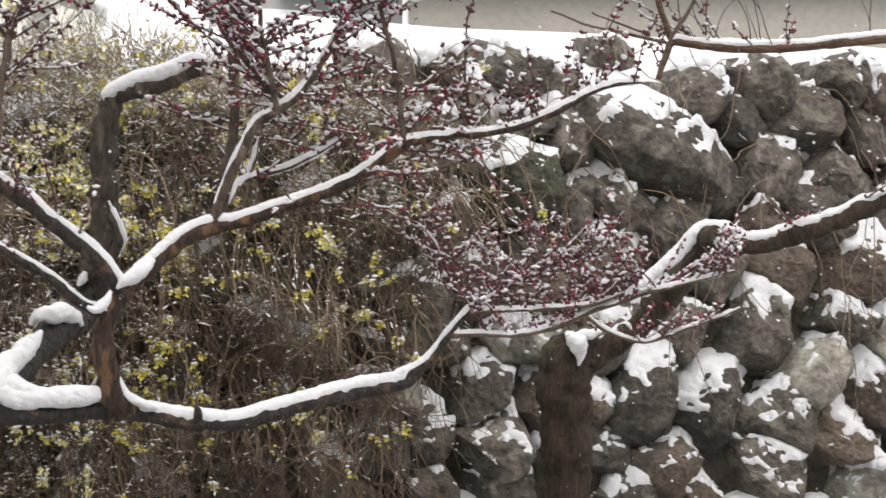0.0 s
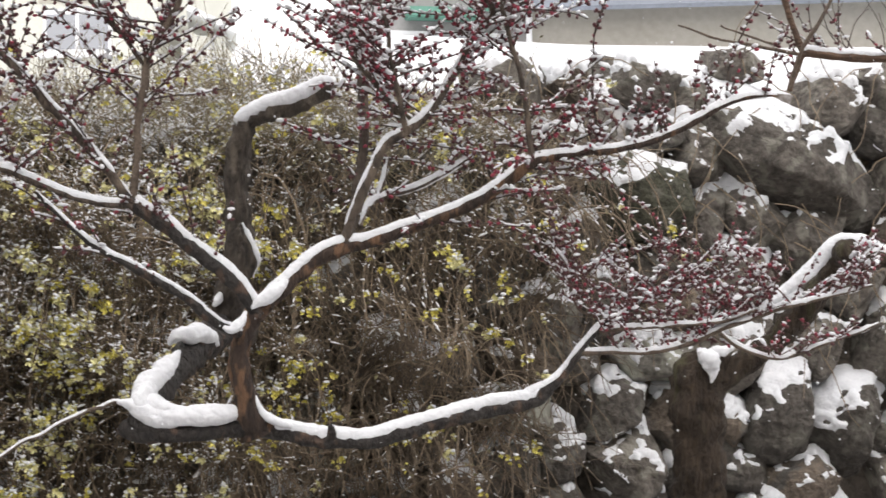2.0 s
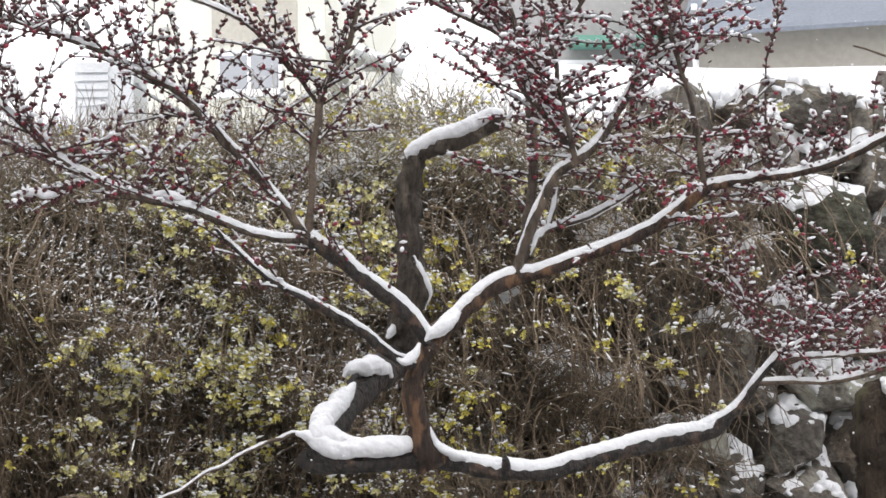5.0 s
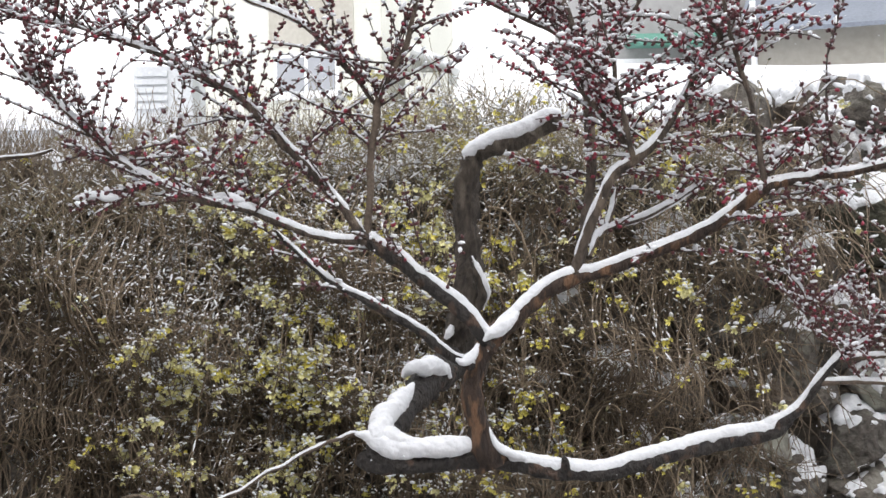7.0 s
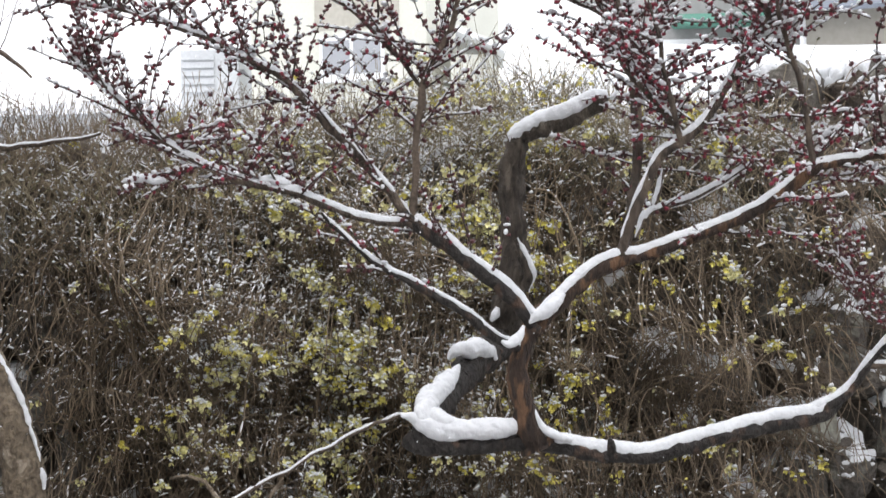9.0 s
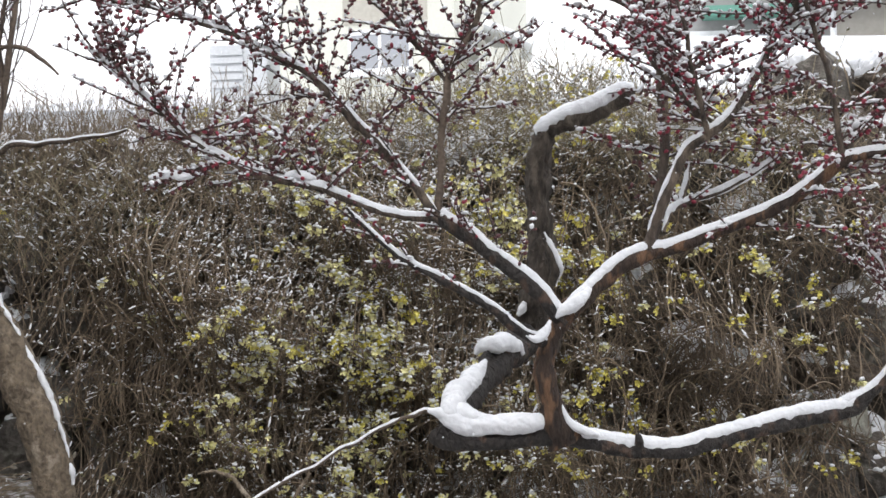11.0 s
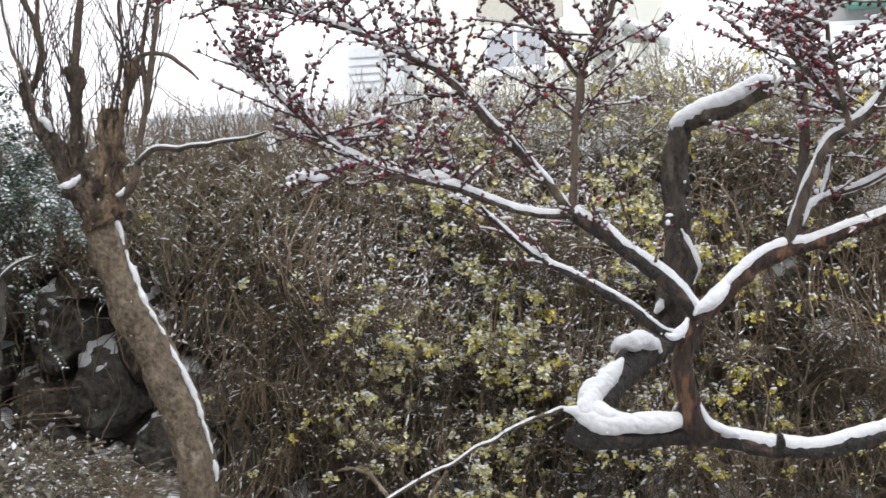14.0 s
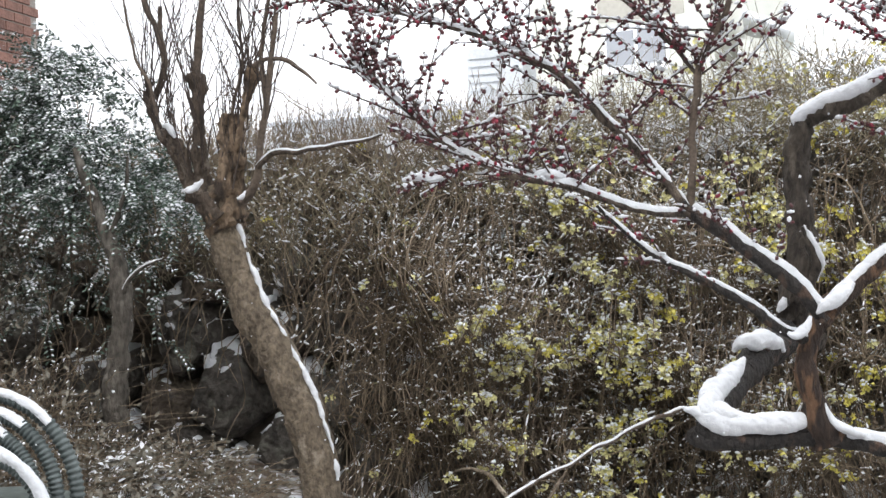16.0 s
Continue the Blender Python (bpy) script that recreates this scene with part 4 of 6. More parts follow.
limb("limb", INNER_LIMB, LIMB_BARK, plum, 0.012, 0.3, lean=(-0.5, 0, 0), gaps=0.1)
limb("limb", INNER_FORK, LIMB_BARK, plum, 0.014, 0.4, 10, gaps=0.2)
limb("limb", INNER_FORK_B, LIMB_BARK, plum, 0.0, 0.4, 10)
limb("limb", BACK_LIMB, LIMB_BARK, plum, 0.0, 0.5, 12)
limb("limb", SIDE_SPUR, LIMB_BARK, plum, 0.016, 0.4, 10)
limb("limb", SPUR_TWIG, TWIG, plum, 0.012, -0.9, 8, lean=(-0.8, 0, 0))
limb("limb", UPPER_FORK, LIMB_BARK, plum, 0.01, 0.4, 9, gaps=0.2)
limb("limb", UPPER_FORK_B, LIMB_BARK, plum, 0.008, 0.3, 9, gaps=0.2)
limb("limb", UPPER_FORK_C, LIMB_BARK, plum, 0.008, 0.3, 9, gaps=0.2)
limb("limb", HANGING_LIMB, LIMB_BARK, plum, 0.0, 0.5, 10)
limb("limb", LEFT_LIMB, BARK, plum, 0.017, 0.3)
limb("limb", LEFT_BOUGH, LIMB_BARK, plum, 0.01, 0.45, 12, gaps=0.12)
limb("limb", LEFT_LEADER, TWIG, plum, 0.0, 0.5, 12)
limb("limb", LEADER_FORK, LIMB_BARK, plum, 0.012, 0.5, 10, gaps=0.2)
limb("limb", LEFT_ARM, LIMB_BARK, plum, 0.014, 0.4, 12)
limb("limb", LOW_LEFT_ARM, BARK, plum, 0.008, 0.4, 12, gaps=0.08)
limb("fallen_twig", [(x, y, z, r * 1.5) for x, y, z, r in FALLEN_TWIG], TWIG, plum, 0.004, 0.45, 9, gaps=0.2)
limb("broken_spur", [(0.392, 4.59, 0.93, 0.02), (0.386, 4.572, 0.965, 0.014), (0.384, 4.566, 0.985, 0.011), (0.383, 4.564, 0.992, 0.006)], BARK, plum, 0, sides=9)
limb("limb", SPRAY_STEM, BARK, plum, 0.012, 0.25, 12, 0.14)
for rows in (SPRAY_A, SPRAY_B, SPRAY_C, SPRAY_D, SPRAY_E):
    limb("branch", [(x, y, z, r * 1.45) for x, y, z, r in rows], TWIG, plum, 0.011, 0.3, 9, 0.12, 0.12)

old_plum = thing("plum_tree", (SECOND_TRUNK[0][0], SECOND_TRUNK[0][1], 0.0), "thick dark plum trunk with a snow-covered limb before the boulders", "tree", "plum trees")
limb("trunk", joined([(*SECOND_TRUNK[0][:2], -0.15, 0.15)], SECOND_TRUNK[1:]), UMBER_BARK, old_plum, 0, sides=30, rough=0.15, grain=(1.5, 1.5, 0.7))
limb("limb", SECOND_LIMB, UMBER_BARK, old_plum, 0.04, 0.78, 18, 0.16)
limb("stub", [(2.56, 5.3, 1.53, 0.05), (2.525, 5.18, 1.565, 0.048), (2.503, 5.08, 1.575, 0.046), (2.5, 5.06, 1.576, 0.036)], UMBER_BARK, old_plum, 0, sides=18, rough=0.16, label="sawn dark stub")
drift(DRIFT_FORK, old_plum, 26, 0.5)
drift([(2.06, 5.52, 1.135, 0.01), (2.1, 5.51, 1.14, 0.024), (2.15, 5.51, 1.145, 0.02), (2.19, 5.52, 1.155, 0.007)], old_plum, 20, 0.4)
drift(LIMB_DRIFT, old_plum, 20, 0.2)
wall_plum = thing("plum_branch", WALL_BOUGH[-1][:3], "orange-brown bough reaching along the wall's snowy top", "branch")
limb("limb", joined(WALL_BOUGH, [(4.4, 5.1, 2.2, 0.04), (4.9, 5.3, 1.2, 0.06), (5.0, 5.35, -0.1, 0.08)]), RED_BARK, wall_plum, 0.016, 0.5, 14, 0.1)
limb("shoot", BARE_TWIG_A, TWIG, wall_plum, 0, sides=7)
limb("shoot", BARE_TWIG_B, TWIG, wall_plum, 0, sides=7)
limb("shoot", WALL_SHOOT, RED_BARK, wall_plum, 0, sides=10)
limb("shoot", WALL_SHOOT_B, TWIG, wall_plum, 0.0, 0.2, 10, gaps=0.2)

pollard = thing("pollard_tree", (POLLARD_TRUNK[0][0], POLLARD_TRUNK[0][1], 0.0), "pollarded tree with rough grey-brown bark and thin upright shoots", "tree")
limb("trunk", joined([(POLLARD_TRUNK[0][0] + 0.05, 5.2, -0.15, 0.13)], POLLARD_TRUNK), GREY_BARK, pollard, 0, sides=28, rough=0.11, grain=(1.5, 1.5, 0.6))
edge = smoothed([(x + 1.0 * r, y - 0.02, z + 0.01, 1) for x, y, z, r in POLLARD_TRUNK[2:9]], 0.012)
for a, b in ((0.06, 0.13), (0.15, 0.6), (0.59, 0.86), (0.88, 0.97)):
    run = edge[int(a * len(edge)):int(b * len(edge)) + 1]
    rows = [(x + 0.006 * noise.noise(Vector((z * 20, 0, 1))), y, z, (0.3 + 0.7 * math.sin(math.pi * (k + 0.5) / len(run))) * (0.0135 + 0.009 * noise.noise(Vector((z * 28, 3, 0))))) for k, (x, y, z, _) in enumerate(run)]
    drift(rows, pollard, 9, 0.12)
for rows, bark in ((POLLARD_STUB_A, STUB_BARK), (POLLARD_STUB_B, BURL_BARK), (POLLARD_STUB_C, STUB_BARK), (POLLARD_STUB_D, BURL_BARK), (POLLARD_STUB_E, STUB_BARK), (POLLARD_KNOB, STUB_BARK)):
    limb("stub", rows, bark, pollard, 0, sides=26, rough=0.42, grain=(1.2, 1.2, 0.6))
for rows in (DRIFT_POLLARD, DRIFT_POLLARD_B, DRIFT_POLLARD_C):
    drift(rows, pollard, 18, 0.6)
for rows in (SHOOT_1, SHOOT_2, SHOOT_3, SHOOT_4, SHOOT_5, SHOOT_6, SHOOT_7, SHOOT_8):
    limb("shoot", rows, TWIG, pollard, 0, sides=8, rough=0.1)
limb("branch", [(x, y, z, r * 1.7) for x, y, z, r in POLLARD_ARM], STUB_BARK, pollard, 0.004, 0.4, 9, gaps=0.12)
back_tree = thing("slender_tree", (BACK_STEM[0][0], BACK_STEM[0][1], 0.3), "slender grey trunk standing before the shaded boulders", "tree")
limb("trunk", joined([(BACK_STEM[0][0], 5.9, 0.2, 0.07)], BACK_STEM), SLENDER_BARK, back_tree, 0, sides=14, rough=0.12)
limb("branch", [(-3.01, 5.85, 1.76, 0.016), (-2.95, 5.83, 1.9, 0.012), (-2.9, 5.82, 2.02, 0.01), (-2.88, 5.8, 2.14, 0.006)], SLENDER_BARK, back_tree, 0.006, 0.3, 8)
limb("branch", [(-2.97, 5.84, 1.45, 0.014), (-2.9, 5.8, 1.56, 0.01), (-2.8, 5.76, 1.63, 0.007), (-2.7, 5.74, 1.66, 0.004)], SLENDER_BARK, back_tree, 0.006, 0.3, 8)


# ---- twigs and buds ----
class Sprays:
    """Collects the flowering twigs of one tree."""

    def __init__(self):
        self.twigs, self.bud_at, self.bud_dir = [], [], []
        self.snow_at, self.snow_runs = [], []

    def twig(self, base, way, length, radius=0.0035, droop=0.0, spacing=0.024, bend=0.25, branch=0.0, start=0.12, bare=False, heap=None):
        n = max(4, int(length / 0.035))
        way = unit(np.asarray(way, float))
        kink = unit(np.array([SPREAD.gauss(0, 1) for _ in range(3)]))
        pts, p = [np.asarray(base, float)], np.asarray(base, float)
        d = way.copy()
        for i in range(n):
            d = unit(d + kink * bend / n + np.array((0, 0, -droop / n)) + np.array([SPREAD.gauss(0, 0.075) for _ in range(3)]))
            p = p + d * length / n
            pts.append(p)
        rows = [(*q, radius * (1 - 0.6 * i / n)) for i, q in enumerate(pts)]
        if heap is None:
            heap = Heap()
            self.twigs.append((length, heap))
        tube(heap, rows, 5, 0.04, 0, False)
        pts = np.array(pts)
        if not bare:
            for i in range(n):
                if abs(pts[i + 1] - pts[i])[2] < 0.8 * length / n and SPREAD.random() < 0.55:
                    self.snow_runs.append((pts[i], pts[i + 1], radius))
            run = start * length
            while run < length:
                s = run / length * n
                i = min(int(s), n - 1)
                c = pts[i] + (pts[i + 1] - pts[i]) * (s - i)
                t = unit(pts[i + 1] - pts[i])
                o = unit(np.cross(t, np.array([SPREAD.gauss(0, 1) for _ in range(3)])))
                if SPREAD.random() < 0.08:
                    # a short flowering spur
                    long = SPREAD.uniform(0.012, 0.045)
                    way_out = unit(o + 0.5 * t + np.array((0, 0, 0.35)))
                    tube(heap, [(*c, radius * 0.6), (*(c + way_out * long), radius * 0.4)], 4, 0.05, 0, False)
                    c = c + way_out * long
                for k in range(SPREAD.choice((1, 1, 2, 2, 3))):
                    turn = unit(o * (1, -1, 0.3)[k] + 0.3 * np.array([SPREAD.gauss(0, 1) for _ in range(3)]))
                    self.bud_at.append(c + turn * (radius + 0.0045))
                    self.bud_dir.append(unit(turn + 0.6 * t))
                if SPREAD.random() < 0.68 * (1 - 0.3 * abs(t[2])):
                    self.snow_at.append(c + np.array((SPREAD.gauss(0, 0.004), SPREAD.gauss(0, 0.004), 0.009)))
                run += spacing * SPREAD.uniform(0.6, 1.5)
        if branch:
            for _ in range(int(branch)):
                i = SPREAD.randrange(1, n)
                side = unit(np.cross(pts[i] - pts[i - 1], np.array([SPREAD.gauss(0, 1) for _ in range(3)])))
                self.twig(pts[i], unit(pts[i] - pts[i - 1]) + side * 0.9 + np.array((0, 0, 0.5)), length * SPREAD.uniform(0.25, 0.5), radius * 0.75, droop, spacing, bend, 0, 0.1, bare, heap)

    def along(self, rows, count, length, up=0.8, side=0.6, forward=0.5, lo=0.05, hi=1.0, branch=1.2, droop=0.0, spacing=0.03, start=0.12, flat=0.5, thick=0.0036):
        q = smoothed(rows, 0.03)
        p = q[:, :3]
        t = unit(np.gradient(p, axis=0))
        for _ in range(count):
            i = int((lo + (hi - lo) * SPREAD.random()) * (len(p) - 1))
            lateral = np.array((SPREAD.gauss(0, side), SPREAD.gauss(0, side * flat), 0))
            way = np.array((0, 0, up)) + lateral + t[i] * forward
            self.twig(p[i], way, length * SPREAD.uniform(0.45, 1.25), thick * SPREAD.uniform(0.75, 1.25), droop, spacing, 0.35, branch if SPREAD.random() < 0.35 else 0, start)

    def finish(self, parent, size=0.0072, clot=1.0, mat_twig=DARK_TWIG, opened=0.1):
        self.twigs.sort(key=lambda pair: -pair[0])
        for _, heap in self.twigs[:140]:
            under(piece("twig", heap, mat_twig), parent)
        rest = Heap()
        for _, heap in self.twigs[140:]:
            rest.add(np.concatenate(heap.v), np.concatenate(heap.f[4]))
        if rest.v:
            under(piece("small_twigs", rest, mat_twig, None, "thin dark twigs", kind="stuff"), parent)
        if not self.bud_at:
            return
        at, way = np.array(self.bud_at), np.array(self.bud_dir)
        s = size * RNG.uniform(0.7, 1.25, len(at))
        open_ones = RNG.random(len(at)) < opened
        for name, mask, mat, text in (("buds", ~open_ones, BUD, "dark crimson closed buds"), ("opening_buds", open_ones, PINK, "brighter pink-red opening buds")):
            heap = Heap()
            scatter(heap, BALL0, at[mask], np.stack([s[mask] * 0.85, s[mask] * 0.85, s[mask] * 1.3], -1), facing(way[mask]))
            under(piece(name, heap, mat, None, text, kind="stuff"), parent)
        c = np.array(self.snow_at)
        a, b, thick = (np.array(v) for v in zip(*self.snow_runs))
        lift = np.array((0, 0, 1.0)) * (thick * 0.9 + 0.0012)[:, None]
        strands(tree_snow, np.stack([a + lift, (a + b) / 2 + lift, b + lift], 1), np.stack([thick * 0.4, thick * 0.9 + 0.001, thick * 0.4], 1), 5)
        r = clot * RNG.uniform(0.004, 0.0095, len(c))
        scatter(tree_snow, BALL0, c, np.stack([r * RNG.uniform(1.0, 2.8, len(c)), r * RNG.uniform(0.8, 1.5, len(c)), r * RNG.uniform(0.5, 0.9, len(c))], -1), facing(np.array((0, 0, 1.0)) + RNG.normal(0, 0.4, c.shape)))


front, crimson = Sprays(), Sprays()
front.along(LEFT_BOUGH, 38, 0.36, 1.0, 0.6, 0.15, 0.22, spacing=0.03)
front.along(LEFT_ARM, 38, 0.33, 1.0, 0.6, 0.35, 0.25, spacing=0.03)
front.along(LEFT_LIMB, 7, 0.3, 0.6, 0.7, 0.3, 0.3, spacing=0.032)
front.along(LEFT_BOUGH[:5], 14, 0.3, 0.4, 0.8, 0.5, 0.25, spacing=0.032)
front.along(LEFT_LEADER, 20, 0.34, 0.7, 0.7, 0.5, 0.45, spacing=0.03)
front.along(LEADER_FORK, 17, 0.32, 0.8, 0.5, 0.5, 0.1, spacing=0.03)
front.along(LEFT_BOUGH, 34, 0.32, 0.15, 1.0, 0.4, 0.2, 0.95, spacing=0.03)
front.along(LEFT_ARM, 26, 0.3, 0.25, 1.0, 0.5, 0.25, 0.95, spacing=0.03)
front.along(LEFT_LEADER, 16, 0.36, 0.2, 1.2, 0.2, 0.3, 0.65, spacing=0.032)
front.along(LOW_LEFT_ARM, 7, 0.24, 0.05, 0.5, 0.8, 0.5, 1.0, 1, 0.1, spacing=0.03)
front.along(joined(RIGHT_LIMB, RIGHT_LIMB_END), 24, 0.22, 1.2, 0.4, 0.2, 0.45, 1.0, spacing=0.028)
front.along(SIDE_SPUR, 7, 0.2, 0.4, 0.6, 0.6, spacing=0.03)
crimson.along(INNER_LIMB, 34, 0.31, 0.6, 0.9, 0.3, 0.38, spacing=0.027)
crimson.along(INNER_FORK, 22, 0.31, 0.5, 1.1, 0.3, spacing=0.027)
crimson.along(INNER_FORK_B, 22, 0.31, 0.5, 1.1, 0.3, spacing=0.027)
crimson.along(BACK_LIMB, 30, 0.34, 0.3, 1.3, 0.2, 0.25, spacing=0.027)
crimson.along(UPPER_FORK, 20, 0.26, 0.6, 0.8, 0.4, spacing=0.028)
crimson.along(UPPER_FORK_B, 16, 0.26, 0.6, 0.8, 0.4, spacing=0.028)
crimson.along(UPPER_FORK_C, 10, 0.24, 0.6, 0.8, 0.4, spacing=0.028)
crimson.along(HANGING_LIMB, 24, 0.3, 0.4, 1.0, 0.2, spacing=0.027)
crimson.along(INNER_LIMB, 16, 0.34, 0.0, 1.3, 0.2, 0.25, 0.8, spacing=0.028)
crimson.along(RIGHT_LIMB, 12, 0.3, -0.1, 0.6, 0.5, 0.5, 1.0, 1, 0.3, spacing=0.03)
spray = Sprays()
spray.along(SPRAY_A, 48, 0.24, 0.8, 0.8, 0.6, 0.15, thick=0.003, spacing=0.026)
spray.along(SPRAY_B, 36, 0.3, 0.9, 0.9, 0.3, thick=0.003, spacing=0.026)
spray.along(SPRAY_C, 28, 0.24, 0.9, 0.8, 0.4, thick=0.003, spacing=0.026)
spray.along(SPRAY_D, 11, 0.16, 0.5, 0.6, 0.7, thick=0.003, spacing=0.026)
spray.along(SPRAY_E, 20, 0.34, 0.7, 0.9, 0.2, thick=0.003, spacing=0.026)
# the long upright twigs that rise from the right limb
end = RIGHT_LIMB_END[-3]
front.twig(end[:3], (0.02, 0, 1), 0.36, 0.005, spacing=0.03, bend=0.05)
front.twig(RIGHT_LIMB[-1][:3], (0.12, 0, 1), 0.6, 0.005, spacing=0.03, bend=0.05, branch=5)
front.twig(RIGHT_LIMB[-1][:3], (0.5, 0.1, 0.5), 0.3, 0.004)
for _ in range(5):
    front.twig((-0.926, 4.33, 1.915), (-1, SPREAD.gauss(0, 0.15), SPREAD.gauss(-0.25, 0.08)), SPREAD.uniform(0.2, 0.32), 0.003, spacing=0.02, bend=0.1)
drift([(-1.165, 4.305, 1.868, 0.005), (-1.13, 4.305, 1.877, 0.013), (-1.09, 4.31, 1.876, 0.016), (-1.05, 4.31, 1.872, 0.012), (-1.03, 4.31, 1.868, 0.004)], plum, 14, 0.4)
drift([(-0.745, 4.352, 1.868, 0.006), (-0.705, 4.355, 1.870, 0.016), (-0.665, 4.362, 1.860, 0.014), (-0.63, 4.37, 1.846, 0.005)], plum, 14, 0.2)
front.finish(plum)
crimson.finish(plum, 0.0074, 1.15, DARK_TWIG, 0.3)
spray.finish(plum, 0.0066, 1.0, RED_TWIG, 0.2)
side_sprays = Sprays()
side_sprays.along(WALL_BOUGH, 12, 0.3, 0.8, 0.6, -0.4, 0.0, 0.6, 1, 0.0, 0.04)
side_sprays.along(SECOND_LIMB, 14, 0.3, 0.5, 0.8, 0.5, 0.5, 1.0, 1)
for _ in range(14):
    x, y, z, _ = WALL_BOUGH[SPREAD.randrange(3, 10)]
    side_sprays.twig((x + SPREAD.uniform(-0.1, 0.1), y, z), (SPREAD.gauss(-0.3, 0.5), SPREAD.gauss(0, 0.3), 1), SPREAD.uniform(0.2, 0.5), 0.003, bend=0.4, branch=SPREAD.choice((0, 1, 2)), bare=True)
side_sprays.finish(old_plum)
shoots = Sprays()
for rows, count in ((POLLARD_STUB_A, 24), (POLLARD_STUB_B, 22), (POLLARD_STUB_C, 22), (POLLARD_STUB_D, 24), (POLLARD_STUB_E, 16), (SHOOT_3, 22), (SHOOT_2, 8)):
    q = smoothed(rows, 0.03)
    for _ in range(count):
        i = SPREAD.randrange(len(q) // 3, len(q))
        shoots.twig(q[i, :3] + np.array((SPREAD.uniform(-1, 1) * q[i, 3], SPREAD.uniform(-1, 1) * q[i, 3], 0)), (SPREAD.gauss(0, 0.16), SPREAD.gauss(0, 0.2), 1),
                    SPREAD.uniform(0.3, 1.1), SPREAD.uniform(0.0018, 0.004), 0, bend=0.5, branch=SPREAD.choice((0, 0, 1)), bare=True, spacing=0.05)
shoots.finish(pollard)
piece("snow_on_twigs", tree_snow, SNOW, None, "small clots of snow on twigs and buds", "snow", "stuff")

LEAF_SHAPE = (np.array([(0, -0.5, 0), (0.22, -0.15, 0.03), (0.2, 0.2, 0.02), (0, 0.55, -0.06), (-0.2, 0.2, 0.02), (-0.22, -0.15, 0.03), (0, 0.05, -0.03)]),
              np.array([(0, 1, 6), (1, 2, 6), (2, 3, 6), (3, 4, 6), (4, 5, 6), (5, 0, 6)]))

# ---- the forsythia that pours over the wall ----
forsythia = thing("forsythia_thicket", (-0.3, 7.2, 2.4), "tangled yellow-flowering forsythia thicket over the wall, dusted with snow", "shrub")


def right_edge(z):
    return np.interp(z, (0.0, 0.5, 1.1, 1.6, 2.1, 2.6), (1.45, 1.55, 1.6, 1.85, 2.0, 1.75))


def left_edge(z):
    return np.interp(z, (0.0, 0.6, 1.3, 1.8, 2.3, 2.7), (-1.9, -2.05, -2.3, -2.6, -3.1, -3.3))


def front_y(x, z):
    """How far the thicket stands out from the wall."""
    bulge = 0.44 + 0.24 * np.sin(2.1 * x + 0.7) * np.cos(1.9 * z) + 0.17 * np.sin(5.3 * x + 2.2 * z) + 0.1 * np.sin(9.1 * z + 3.7 * x)
    bulge = np.maximum(bulge, 0.3)
    return FACE_Y + BATTER * z - 0.16 - bulge * np.interp(z, (0.0, 0.5, 1.2, 1.7, 2.2, 2.7), (0.85, 1.0, 1.1, 1.0, 0.65, -0.2))


def thicket_points(n, lo=0.1, hi=2.5, lift=1.0):
    z = lo + (hi - lo) * RNG.random(n)**lift
    fade = RNG.random(n)**0.8
    x = left_edge(z) + (right_edge(z) - left_edge(z)) * RNG.random(n) + RNG.normal(0, 0.12, n)
    x = x + 0.11 * np.sin(x * 9.0 + 2.3 * np.sin(z * 2.1)) + 0.05 * np.sin(x * 23 + z * 5)
    z = z + 0.07 * np.sin(z * 11 + 3 * np.sin(x * 1.7))
    z = z - 0.1 * z * np.clip((-0.9 - x) / 0.8, 0, 1)
    y = front_y(x, z) + 0.4 * fade * RNG.random(n)
    return np.stack([x, y, z], -1)


def canes(n, length, k, out, fall, wander, thick, lo=0.1, hi=2.5, lift=1.0):
    start = thicket_points(n, lo, hi, lift)
    way = unit(np.stack([RNG.normal(0, wander, n), -out * RNG.random(n), RNG.normal(fall, 0.45, n)], -1))
    step = length * RNG.uniform(0.4, 1.3, n) / (k - 1)
    path = np.zeros((n, k, 3))
    path[:, 0] = start
    curl = RNG.normal(0, 0.13, (n, 3)) * np.array((1, 0.4, 1))
    for i in range(1, k):
        path[:, i] = path[:, i - 1] + way * step[:, None]
        way = unit(way + curl + np.array((0, 0.03, -0.16)) + RNG.normal(0, 0.24, (n, 3)))
    floor = front_y(path[..., 0], path[..., 2]) - 0.12
    path[..., 1] = np.maximum(path[..., 1], floor)
    path[..., 2] = np.maximum(path[..., 2], 0.02)
    radii = thick * RNG.uniform(0.6, 1.3, n)[:, None] * np.linspace(1, 0.5, k)[None]
    return path, radii


